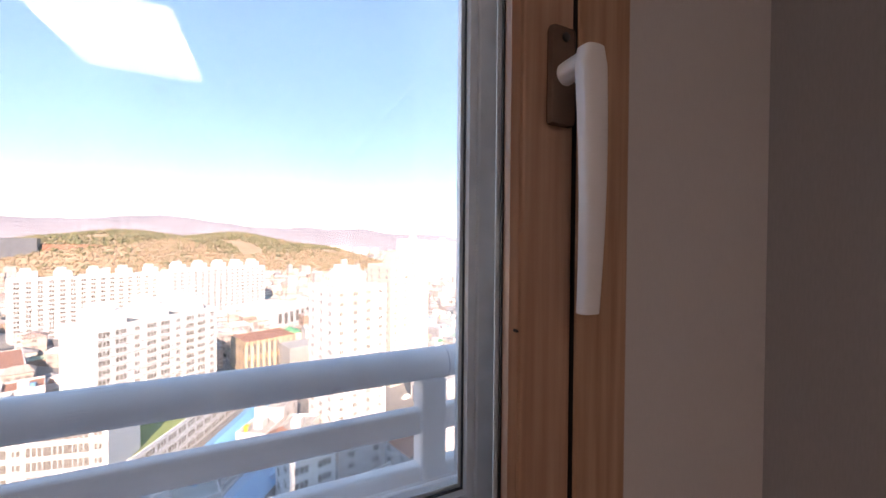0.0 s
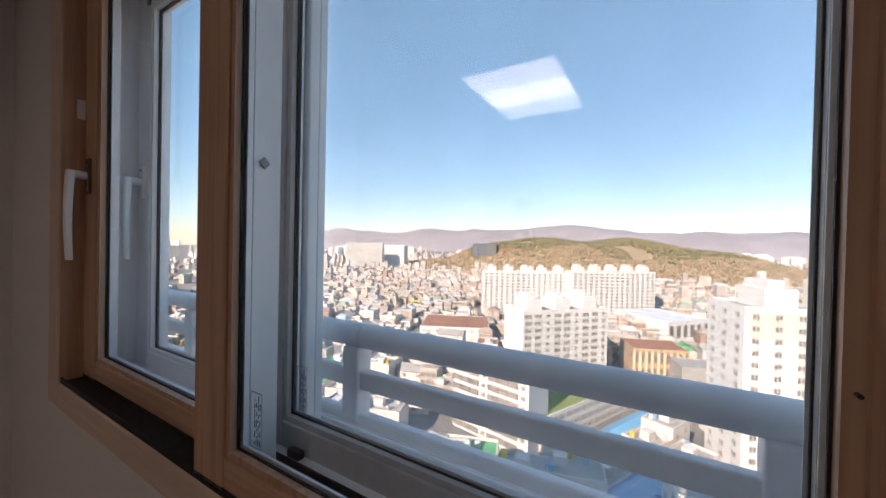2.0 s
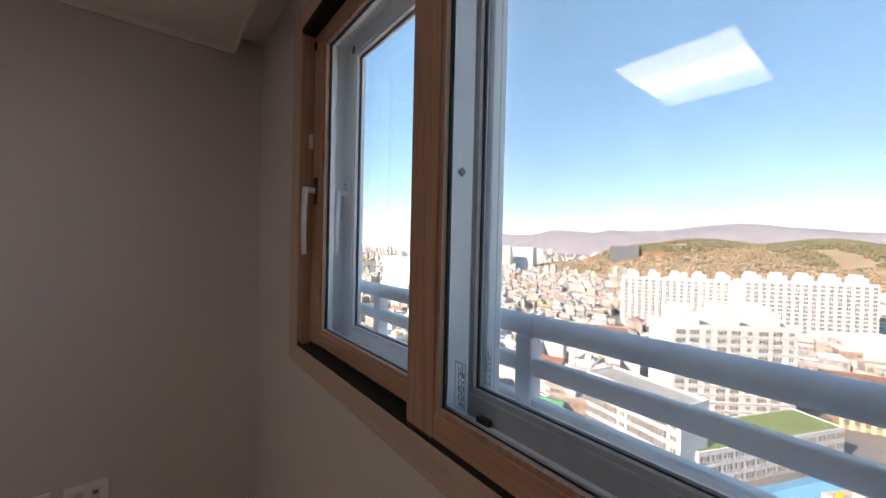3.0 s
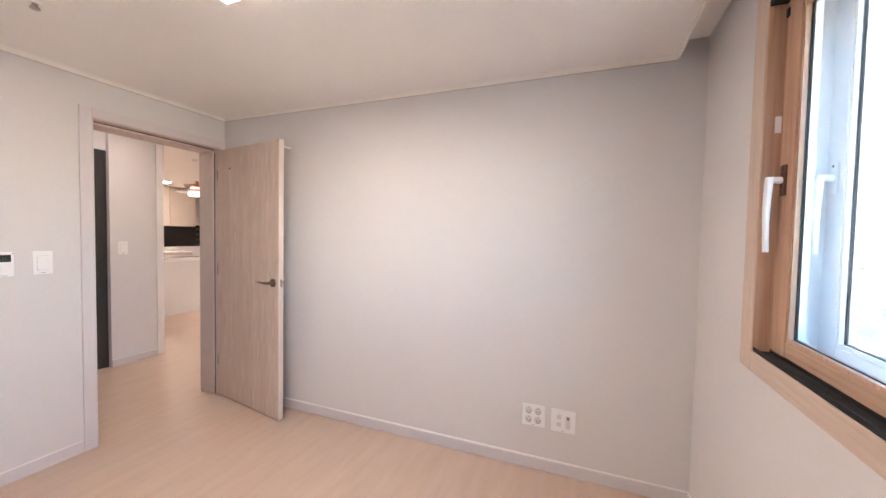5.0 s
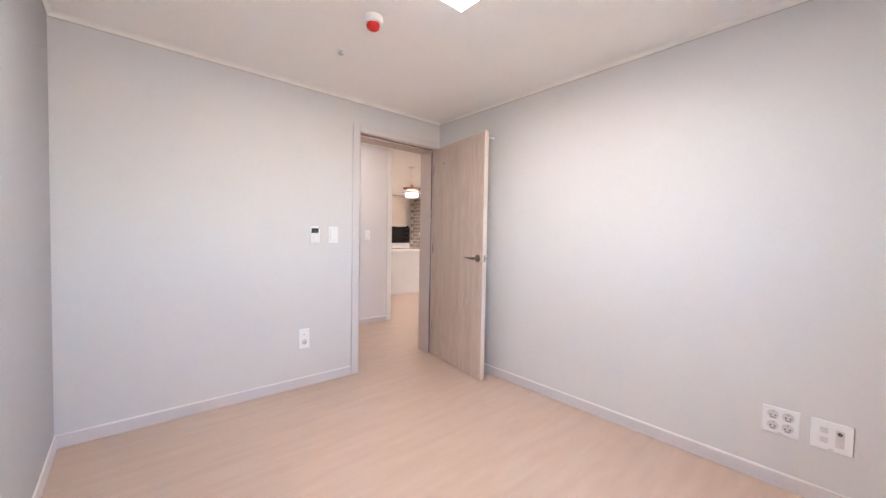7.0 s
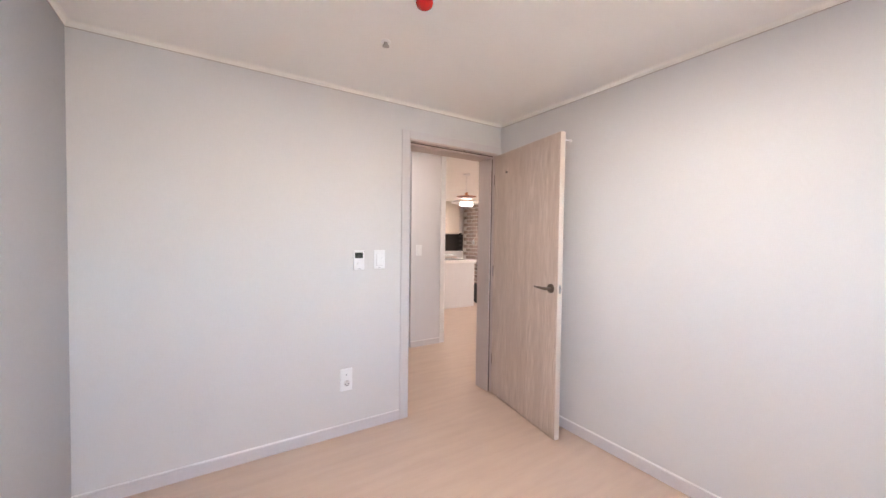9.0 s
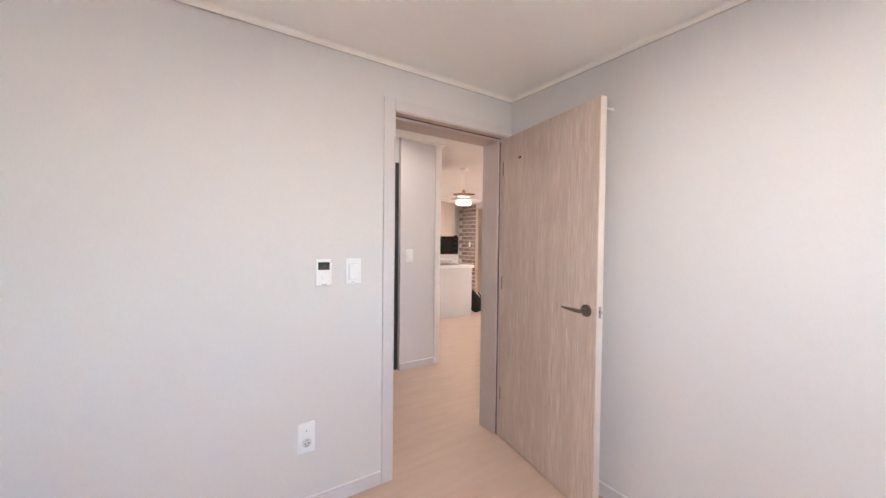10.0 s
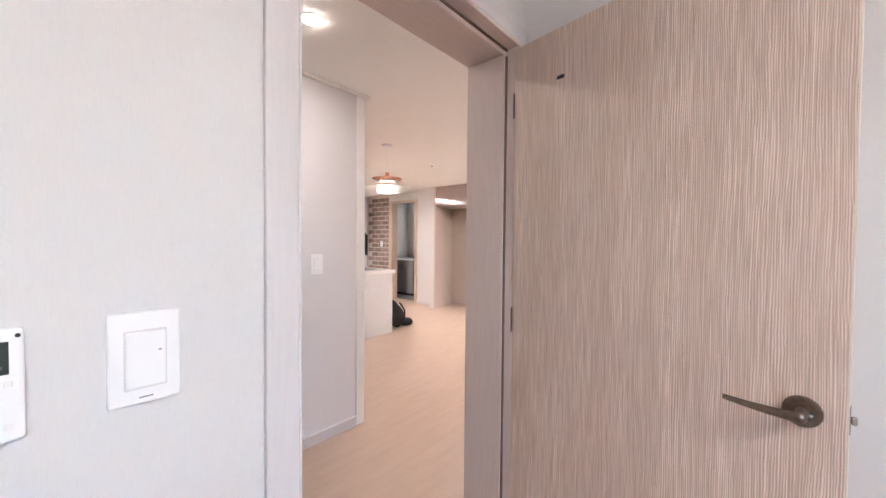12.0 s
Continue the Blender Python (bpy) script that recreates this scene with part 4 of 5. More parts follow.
bmesh.ops.create_icosphere(bm, subdivisions=4, radius=1.0)
for v in bm.verts:
    z = (v.co.z + 1) / 2
    wide = 0.20 * (1 - 0.72 * z ** 1.3)
    v.co = Vector((v.co.x * wide - 0.09 * z, v.co.y * 0.15 * (1 - 0.3 * z), 0.005 + 0.43 * z))
    v.co += noise.noise_vector(v.co * 9) * 0.016
    v.co.z = max(v.co.z, 0.002)
part("sack", bm, BAGCLOTH, bag, "", True)
bm = bmesh.new()
bmesh.ops.create_icosphere(bm, subdivisions=3, radius=1.0)
for v in bm.verts:
    v.co = Vector((0.16 + v.co.x * 0.11, -0.03 + v.co.y * 0.11, max(0.002, 0.065 + v.co.z * 0.065)))
    v.co += noise.noise_vector(v.co * 14) * 0.012
    v.co.z = max(v.co.z, 0.002)
part("front_pocket", bm, BAGCLOTH, bag, "", True)
bm = bmesh.new()
pipe(bm, [(-0.06 + 0.10 * math.sin(i * 0.3), -0.12 - 0.002 * i, 0.40 - 0.033 * i) for i in range(11)], 0.013)
part("strap", bm, BAGCLOTH, bag, "", True)

# back wall of the kitchen, with black tiles, wall cupboards and a worktop
KY = 9.98
back_wall = setting("wall_kitchen_back", (-3.0, KY, 0), (EX + 0.2, KY + 0.2, HALL_H), PAPER, "kitchen back wall with a band of black tiles", "wall")
unit = thing("base_cabinet", (1.6, KY, 0), "cream kitchen base cupboards under a pale worktop", "kitchen cabinet")
slab("carcass", (0, -0.60, 0.0), (2.15, 0, 0.86), CABINET, unit, "", 0.003)
slab("counter", (-0.01, -0.63, 0.861), (2.17, -0.001, 0.90), STONE, unit, "pale stone worktop", 0.004)
slab("upstand", (0, -0.02, 0.9005), (2.16, -0.002, 0.985), STONE, unit, "pale stone upstand", 0.002)
for i in range(4):
    slab("cupboard_door", (0.005 + i * 0.537, -0.620, 0.08), (0.535 + i * 0.537, -0.601, 0.855), CABINET, unit, "", 0.002)
wall_unit = thing("wall_cabinet", (1.6, KY, 1.49), "cream kitchen wall cupboards up to the ceiling", "kitchen cabinet")
slab("carcass", (0, -0.33, 0.0), (2.42, -0.001, 0.925), CABINET, wall_unit, "", 0.002)
for i in range(4):
    slab("cupboard_door", (0.003 + i * 0.605, -0.350, 0.003), (0.602 + i * 0.605, -0.331, 0.90), CABINET, wall_unit, "", 0.002)
slab("tile_bed", (2.24, KY - 0.004, 0.984), (EX - 0.001, KY - 0.0002, 1.489), DARKHOLE, back_wall, "dark grout bed")
outlet = thing("wall_socket", (3.23, KY - 0.010, 1.22), "white wall socket on the black tiles", "socket")
slab("plate", (-0.05, -0.008, -0.05), (0.05, 0, 0.05), WHITEPLASTIC, outlet, "", 0.003)

# far wall with brick facing, utility doorway and a tall cupboard recess
setting("wall_far_a", (EX, 9.17, 0), (EX + 0.15, KY, HALL_H), MORTAR, "mortar wall behind brown brick facing", "wall")
brick_wall = bpy.data.objects["wall_far_a"]
setting("wall_far_b", (EX, 8.32, 2.25), (EX + 0.15, 9.17, HALL_H), PAPER, "cream wall over the utility doorway", "wall")
setting("wall_far_c", (EX, 7.62, 0), (EX + 0.15, 8.32, HALL_H), PAPER, "cream wall beside the utility doorway", "wall")
baseboard("baseboard_far", (EX - 0.011, 7.66, 0.001), (EX, 8.255, 0), (0.004, 0, 0, 0))
dframe = thing("door_3_frame", (EX, 8.74, 0), "pale wood-film frame of the utility doorway", "door frame", "", "structure")
slab("jamb", (-0.012, -0.485, 0), (0.16, -0.405, 2.20), PALEWOOD, dframe, "", 0.003)
slab("jamb", (-0.012, 0.330, 0), (0.16, 0.430, 2.20), PALEWOOD, dframe, "", 0.003)
slab("head", (-0.012, -0.485, 2.20), (0.16, 0.430, 2.25), PALEWOOD, dframe, "", 0.003)
# utility room: tiled floor, grey unit, window light from its own small window
setting("utility_floor", (EX + 0.15, 7.9, 0.001), (5.6, 9.9, 0.012), WETTILE, "grey tiled utility room floor", "floor")
setting("wall_utility_left", (EX + 0.15, 9.80, 0), (5.6, 9.98, HALL_H), PAPER, "pale utility room wall", "wall")
washer = thing("utility_cabinet", (5.22, 9.22, 0.012), "grey utility cabinet with a pale top", "cabinet")
slab("body", (-0.28, -0.30, 0.06), (0.28, 0.55, 0.86), GREYUNIT, washer, "", 0.006)
slab("top", (-0.29, -0.31, 0.861), (0.29, 0.56, 0.89), STONE, washer, "", 0.003)
slab("plinth", (-0.25, -0.27, 0.0), (0.25, 0.52, 0.06), DARKHOLE, washer)
udoor = thing("utility_door", (5.35, 8.62, 0.012), "pale utility door left ajar", "door")
slab("leaf", (-0.02, -0.22, 0), (0.02, 0.0, 2.02), GREYUNIT, udoor, "", 0.003)
slab("glazing", (-0.022, -0.17, 0.95), (-0.0205, -0.05, 1.9), STONE, udoor)
rod("handle", (-0.02, -0.03, 1.0), (-0.07, -0.03, 1.0), 0.012, STEEL, udoor)

CX = 4.16   # tall cupboard recess
alcove = thing("cupboard_recess", (CX, 7.60, 0), "tall built-in recess with a glossy taupe top panel", "cupboard")
slab("side_post", (0, -0.085, 0), (0.24, -0.050, HALL_H - 0.002), FRAMEWOOD, alcove, "taupe upright", 0.003)
slab("side_return", (0.006, -0.0495, 0), (0.24, 0.055, HALL_H - 0.002), PAPER, alcove, "cream papered return")
slab("glossy_panel", (0.004, -1.30, 2.03), (0.03, -0.086, HALL_H - 0.002), TAUPEGLOSS, alcove, "glossy taupe top panel", 0.002)
slab("inner_back", (0.62, -1.30, 0), (0.64, 0.05, HALL_H - 0.002), CABINET, alcove, "cream inner back")
slab("inner_side", (0.24, 0.0, 0), (0.62, 0.018, 2.03), CABINET, alcove, "cream inner side")
slab("inner_top", (0.031, -1.30, 2.03), (0.62, -0.002, 2.05), CABINET, alcove)
slab("inner_skirting", (0.605, -1.30, 0.001), (0.619, -0.002, 0.08), FRAMEWOOD, alcove)
slab("inner_skirting", (0.241, -0.012, 0.001), (0.604, -0.001, 0.08), FRAMEWOOD, alcove)
setting("wall_living", (CX, NORTH2, 0), (CX + 0.2, 6.29, HALL_H), PAPER, "plain living space wall", "wall")
brick_switch = wall_switch((EX - 0.016, 9.42, 1.27), -90, "white switch plate on brown brick facing")
# ---- own building above, below and beside the flat ----
CONCRETE = grained("painted_concrete", (0.58, 0.57, 0.55), (0.70, 0.69, 0.67), 0.85, 3, (1, 1, 1), 0.1, 0.4)
G0 = -60.0
own = thing("apartment_building", (0, 6, G0), "pale painted high-rise block that holds the flat", "building", "", "structure")
slab("lower_storeys", (-30, -6.2, 0), (5.85, 8, -0.22 - G0), CONCRETE, own)
# height and length sized for the shadow on the houses below
slab("upper_storeys", (-30, -6.2, 2.46 - G0), (5.85, 8, 14 - G0), CONCRETE, own)
# unseen wing, added to widen that shadow to the east
slab("east_wing", (8.2, -6.2, 0), (44, 8, 14 - G0), CONCRETE, own)
slab("side_bay", (-30, -6.2, -0.219 - G0), (-3.21, 8, 2.459 - G0), CONCRETE, own)
slab("back_bay", (-3.2, 4.31, -0.219 - G0), (5.8, 8, 2.459 - G0), CONCRETE, own)
slab("front_bay", (0.151, -6.2, -0.219 - G0), (5.809, -2.62, 2.459 - G0), CONCRETE, own)

# ---- the city outside ----
ASPHALT = grained("city_ground", (0.13, 0.122, 0.118), (0.28, 0.262, 0.245), 0.9, 0.03, (1, 1, 1), 0.1, 0.008, 8)
HOUSEWALL = islands("house_walls", [(0.54, 0.49, 0.43), (0.44, 0.36, 0.31), (0.63, 0.59, 0.55), (0.36, 0.23, 0.17), (0.56, 0.49, 0.41), (0.42, 0.38, 0.36), (0.66, 0.62, 0.58), (0.48, 0.38, 0.32), (0.6, 0.55, 0.53), (0.39, 0.34, 0.32)])
HOUSEROOF = islands("house_roofs", [(0.42, 0.41, 0.41), (0.36, 0.29, 0.25), (0.52, 0.51, 0.51), (0.24, 0.36, 0.29), (0.30, 0.21, 0.18), (0.56, 0.55, 0.55), (0.34, 0.44, 0.53), (0.42, 0.40, 0.37), (0.30, 0.295, 0.30), (0.22, 0.215, 0.22), (0.48, 0.47, 0.46)])
APTWALL = grained("apartment_paint", (0.60, 0.585, 0.57), (0.68, 0.665, 0.65), 0.8, 0.8, (1, 1, 0.3), 0.02, 0.1)
CREAMWALL = grained("cream_apartment_paint", (0.55, 0.51, 0.42), (0.63, 0.59, 0.50), 0.8, 0.8, (1, 1, 0.3), 0.02, 0.1)
BROWNWALL = grained("brown_tile_wall", (0.40, 0.27, 0.16), (0.52, 0.37, 0.24), 0.8, 0.8, (1, 1, 0.3), 0.02, 0.2)
BLUEROOF = grained("blue_sheet_roof", (0.10, 0.32, 0.52), (0.16, 0.42, 0.62), 0.5, 0.6, (1, 1, 1), 0.05, 0.2)
GREENROOF = grained("green_paint_roof", (0.05, 0.28, 0.13), (0.10, 0.38, 0.19), 0.7, 0.6, (1, 1, 1), 0.05, 0.2)
LAWN = grained("roof_lawn", (0.12, 0.17, 0.05), (0.22, 0.27, 0.10), 0.9, 1.2, (1, 1, 1), 0.1, 0.2)
GREYROOF = grained("grey_roof", (0.26, 0.25, 0.24), (0.40, 0.39, 0.37), 0.9, 0.6, (1, 1, 1), 0.05, 0.2)
REDROOF = grained("red_brown_roof", (0.26, 0.11, 0.07), (0.36, 0.17, 0.11), 0.9, 0.6, (1, 1, 1), 0.05, 0.2)
DARKGLASS = mat("far_window_glass", (0.18, 0.158, 0.14), 0.25)
PALEROOF = grained("pale_sheet_roof", (0.52, 0.55, 0.58), (0.66, 0.68, 0.70), 0.6, 0.6, (1, 1, 1), 0.05, 0.2)
TANPIER = grained("tan_pilaster", (0.62, 0.46, 0.30), (0.72, 0.56, 0.39), 0.8, 0.8, (1, 1, 0.3), 0.02, 0.2)
FARFRAME = mat("far_window_frame", (0.62, 0.62, 0.61), 0.6)
TREES = islands("winter_trees", [(0.30, 0.20, 0.125), (0.33, 0.225, 0.145), (0.26, 0.185, 0.11), (0.35, 0.245, 0.16), (0.24, 0.19, 0.105), (0.31, 0.23, 0.15)], 0.95)
PINES = islands("pine_trees", [(0.15, 0.13, 0.06), (0.19, 0.155, 0.08), (0.10, 0.105, 0.045), (0.22, 0.165, 0.095), (0.13, 0.125, 0.055)], 0.95)
HILLSOIL = grained("hill_ground", (0.28, 0.20, 0.125), (0.36, 0.265, 0.17), 0.95, 0.05, (1, 1, 1), 0.1, 0.01, 8)
# woods paled towards lilac: distance haze is put into the base colour
RIDGE = grained("hazed_mountain_woods", (0.25, 0.225, 0.245), (0.32, 0.29, 0.31), 1.0, 0.004, (1, 1, 1), 0.1, 0.001, 8)
DARKBLOCK = mat("dark_curtain_wall", (0.12, 0.125, 0.14), 0.3)
YARDGREY = mat("galvanised_grey", (0.55, 0.55, 0.54), 0.5)
CARPAINT = islands("parked_car_paint", [(0.75, 0.75, 0.74), (0.05, 0.05, 0.055), (0.55, 0.56, 0.57), (0.20, 0.21, 0.23), (0.70, 0.69, 0.66), (0.06, 0.09, 0.18)], 0.3)
YELLOW = mat("yellow_paint", (0.62, 0.42, 0.03), 0.5)

EYE = Vector((-2.03, 0.25, 1.42))
AHEAD, ASIDE = Vector((0.1444, -0.9895, 0)), Vector((-0.9895, -0.1444, 0))


def spot_at(u, d):
    """Plan place at depth d and sideways slope u from the window."""
    p = EYE + (AHEAD + ASIDE * u) * d
    return Vector((p.x, p.y, G0))


bm = bmesh.new()
bmesh.ops.create_grid(bm, x_segments=8, y_segments=8, size=4900)
for v in bm.verts:
    v.co.z = G0
tagged(part("ground", bm, ASPHALT), "grey-brown city ground of streets and yards", "ground", "", "structure")


def window_mesh(w, h, bars):
    bm = bmesh.new()
    cube(bm, (-w / 2, -0.12, -h / 2), (w / 2, -0.02, h / 2))
    for f in bm.faces:
        f.material_index = 0
    n0 = len(bm.faces)
    t = 0.14
    cube(bm, (-w / 2 - t, -0.22, -h / 2 - t), (w / 2 + t, -0.01, -h / 2))
    for i in range(bars):
        x = -w / 2 + w * (i + 1) / (bars + 1)
        cube(bm, (x - 0.07, -0.2, -h / 2), (x + 0.07, -0.01, h / 2))
    bm.faces.ensure_lookup_table()
    for f in bm.faces[n0:]:
        f.material_index = 1
    return mesh_of(bm, "window", [DARKGLASS, FARFRAME])


WIN_SMALL = window_mesh(1.4, 1.3, 1)
WIN_WIDE = window_mesh(2.9, 1.5, 2)
WIN_TALL = window_mesh(1.1, 2.2, 0)
WIN_BAY = window_mesh(3.9, 1.95, 3)
WIN_HIGH = window_mesh(1.5, 5.2, 0)
WIN_FAR = window_mesh(2.4, 1.7, 1)


def block_house(name, corner, end, depth, height, wall, roof, label, rows, fronts, ends=0, win=WIN_SMALL, cores=0, parapet=1.1, band=False, end_win=WIN_SMALL, piers=0, mixed=0):
    """A block whose front runs from corner to end, and whose depth lies behind it (away from the flat or to the side)."""
    corner, end = end, corner
    run = Vector(end) - Vector(corner)
    run.z = 0
    length = run.length
    ob = new(name)
    ob.empty_display_size = 1
    turn = math.degrees(math.atan2(run.y, run.x))
    ob.matrix_world = pose(corner[0], corner[1], G0, 0, 0, turn)
    tagged(ob, label, "building")
    body = slab("wall", (0, 0, 0), (length, depth, height), wall, ob)
    bm = bmesh.new()
    cube(bm, (0.3, 0.3, height + 0.01), (length - 0.3, depth - 0.3, height + 0.25))
    top = part("roof", bm, roof, ob)
    if parapet:
        for lo, hi in (((-0.05, -0.05), (length + 0.05, 0.28)), ((-0.05, depth - 0.28), (length + 0.05, depth + 0.05)), ((-0.05, 0.28), (0.28, depth - 0.28)), ((length - 0.28, 0.28), (length + 0.05, depth - 0.28))):
            slab("parapet", (lo[0], lo[1], height + 0.002), (hi[0], hi[1], height + parapet), wall, ob)
    for i in range(cores):
        x = length * (i + 0.5) / cores
        slab("stair_tower", (x - 3.6, depth * 0.2, height + 0.26), (x + 3.6, depth * 0.85, height + 5.2), wall, ob)
        slab("water_tank_room", (x - 2.6, depth * 0.25, height + 5.21), (x + 0.9, depth * 0.8, height + 7.4), wall, ob)
    for i in range(piers):
        x = length * i / (piers - 1) if piers > 1 else 0
        slab("pilaster", (x - 0.55, -0.6, 0), (x + 0.55, -0.004, height * 0.93), TANPIER, ob)
    step = height / rows
    for r in range(rows):
        z = step * (r + 0.55)
        if band:
            slab("balcony_band", (0.5, -0.35, step * r + step * 0.06), (length - 0.5, -0.02, step * r + step * 0.20), wall, ob)
        for c in range(fronts):
            w = new("window", WIN_SMALL if mixed and c % mixed == mixed - 1 else win)
            w.parent = ob
            w.matrix_basis = pose(length * (c + 0.5) / fronts, 0, z)
        for c in range(ends):
            w = new("window", end_win)
            w.parent = ob
            w.matrix_basis = pose(length, depth * (c + 0.5) / ends, z, 0, 0, 90)
            w = new("window", end_win)
            w.parent = ob
            w.matrix_basis = pose(0, depth * (c + 0.5) / ends, z, 0, 0, -90)
    return ob


# landmark blocks, nearest first; the front runs so that its depth lies behind it
block_house("apartment_block", spot_at(0.025, 174), spot_at(-0.185, 147), 16, 34.5, APTWALL, GREYROOF, "white twelve-storey apartment slab with balcony windows", 12, 9, 0, WIN_WIDE, 3, 1.2, True, WIN_SMALL, 0, 3)
tower = block_house("apartment_block", spot_at(0.455, 114), spot_at(0.30, 110), 17, 47, APTWALL, GREYROOF, "tall white apartment tower with small windows", 16, 4, 3, WIN_SMALL, 1)
slab("cream_strip", (11.4, -0.016, 0), (15.2, -0.002, 46.9), CREAMWALL, tower, "cream painted strip")
slab("cream_strip", (0.6, -0.016, 40.5), (11.39, -0.002, 46.9), CREAMWALL, tower)
block_house("apartment_block", spot_at(0.60, 146), spot_at(0.47, 142), 18, 51.5, CREAMWALL, GREYROOF, "tall cream apartment tower with small windows", 17, 4, 3, WIN_SMALL, 1)
block_house("apartment_block", spot_at(-0.165, 106), spot_at(-0.385, 116), 12, 21.5, APTWALL, GREYROOF, "white seven-storey apartment block with wide windows", 7, 8, 0, WIN_BAY, 0, 1.0, True, WIN_SMALL, 0, 4)
block_house("school_block", spot_at(0.09, 160), spot_at(-0.13, 112), 13, 9.5, APTWALL, LAWN, "low white block with window grid and lawn roof", 3, 14, 2, WIN_WIDE, 0, 0.6)
block_house("apartment_block", spot_at(0.126, 372), spot_at(-0.06, 330), 13, 40, APTWALL, GREYROOF, "white apartment slab with stepped roof towers", 14, 16, 1, WIN_FAR, 5, 1.2)
block_house("apartment_block", spot_at(-0.07, 350), spot_at(-0.30, 318), 13, 37.5, APTWALL, GREYROOF, "white apartment slab with stepped roof towers", 13, 16, 1, WIN_FAR, 5, 1.2)
block_house("brown_block", spot_at(0.20, 196), spot_at(0.085, 190), 20, 15, BROWNWALL, REDROOF, "brown tiled hall with tall pilasters and a red roof", 2, 9, 4, WIN_HIGH, 0, 0.5, False, WIN_TALL, 10)
block_house("grey_block", spot_at(0.255, 178), spot_at(0.185, 176), 14, 13, GREYROOF, GREYROOF, "blue-grey four-storey commercial block", 4, 3, 2, WIN_SMALL, 0, 0.6)
block_house("assembly_hall", spot_at(0.235, 300), spot_at(0.155, 275), 45, 14, APTWALL, PALEROOF, "wide white assembly hall with a pale roof and tall openings", 1, 6, 0, window_mesh(3.4, 8.0, 0), 0, 0.8)
block_house("market_hall", spot_at(-0.28, 218), spot_at(-0.50, 205), 38, 10, APTWALL, REDROOF, "wide white market hall with brown and blue roofing", 2, 10, 0, WIN_SMALL, 0, 0.5)
block_house("shop_block", spot_at(0.305, 84), spot_at(0.185, 83), 11, 13, APTWALL, GREYROOF, "white four-storey shop block with strip windows", 4, 2, 2, WIN_WIDE, 0, 0.8)
block_house("apartment_block", spot_at(-0.64, 770), spot_at(-0.785, 745), 14, 62, APTWALL, GREYROOF, "far pale apartment slab with many floors", 18, 20, 1, WIN_BAY, 0)
block_house("apartment_block", spot_at(-0.56, 830), spot_at(-0.63, 820), 30, 58, APTWALL, GREYROOF, "far pale apartment slab with many floors", 16, 8, 2, WIN_WIDE, 0)
block_house("apartment_block", spot_at(0.60, 500), spot_at(0.52, 470), 16, 68, APTWALL, GREYROOF, "far tall white apartment tower", 22, 6, 2, WIN_WIDE, 1)
block_house("apartment_block", spot_at(0.71, 520), spot_at(0.63, 490), 16, 66, APTWALL, GREYROOF, "far tall white apartment tower", 22, 6, 2, WIN_WIDE, 1)
block_house("apartment_block", spot_at(-1.10, 300), spot_at(-1.30, 300), 14, 44, APTWALL, GREYROOF, "tall pale apartment block", 15, 8, 2, WIN_WIDE, 1)
block_house("apartment_block", spot_at(-2.2, 190), spot_at(-2.7, 210), 14, 46, APTWALL, GREYROOF, "tall pale apartment block", 15, 8, 2, WIN_WIDE, 1)
block_house("apartment_block", spot_at(-3.6, 150), spot_at(-4.2, 160), 14, 50, APTWALL, GREYROOF, "tall pale apartment block", 16, 8, 2, WIN_WIDE, 1)
block_house("glass_block", spot_at(-0.265, 840), spot_at(-0.335, 835), 25, 66, DARKBLOCK, GREYROOF, "dark glass office block on the hillside", 6, 4, 0, WIN_TALL, 0, 0.6)
block_house("brick_block", spot_at(-0.175, 850), spot_at(-0.258, 845), 25, 56, REDROOF, REDROOF, "red brick block on the hillside", 5, 5, 0, WIN_SMALL, 0, 0.6)

KEEP_OUT = [(spot_at(u, d), r) for u, d, r in (
    (-0.08, 170, 38), (0.38, 120, 22), (0.54, 152, 24), (-0.28, 116, 22), (-0.02, 136, 34), (0.03, 355, 48), (-0.19, 340, 50), (0.14, 200, 22),
    (0.22, 184, 14), (0.2, 305, 36), (-0.39, 228, 34), (0.245, 89, 11), (-0.71, 760, 70), (-0.6, 835, 40), (0.56, 490, 28), (0.67, 510, 28), (-1.2, 306, 40), (-2.45, 205, 40), (-3.9, 160, 40))]


def free_at(p, r):
    if p.y > -14 - r:
        return False
    return all((Vector((p.x - c.x, p.y - c.y))).length > r + k for c, k in KEEP_OUT)


HILL = spot_at(0.03, 1010)


def hill_height(x, y):
    p = Vector((x - HILL.x, y - HILL.y, 0))
    s, f = p.dot(ASIDE), p.dot(AHEAD)
    a = (s / 430) ** 2 + (f / 300) ** 2
    b = ((s + 330) / 260) ** 2 + ((f + 20) / 240) ** 2
    h = 76 * max(0, 1 - a) ** 0.9 + 30 * max(0, 1 - b)
    return h * (1 + 0.22 * noise.noise(Vector((x * 0.006, y * 0.006, 3)))) if h > 0 else 0


bm = bmesh.new()
N = 70
grid = {}
for i in range(N + 1):
    for j in range(N + 1):
        q = HILL + ASIDE * (-700 + 1300 * i / N) + AHEAD * (-340 + 680 * j / N)
        grid[i, j] = bm.verts.new((q.x, q.y, G0 - 0.5 + hill_height(q.x, q.y)))
for i in range(N):
    for j in range(N):
        bm.faces.new((grid[i, j], grid[i + 1, j], grid[i + 1, j + 1], grid[i, j + 1]))
tagged(part("hill", bm, HILLSOIL, None, "", True), "low brown winter hill with bare ground", "hill", "", "structure")

# woods on the hill and clumps between houses: many uneven small crowns
rng = random.Random(11)
base = bmesh.new()
bmesh.ops.create_icosphere(base, subdivisions=1, radius=1.0)
BALL_V = [v.co.copy() for v in base.verts]
BALL_F = [[v.index for v in f.verts] for f in base.faces]
base.free()


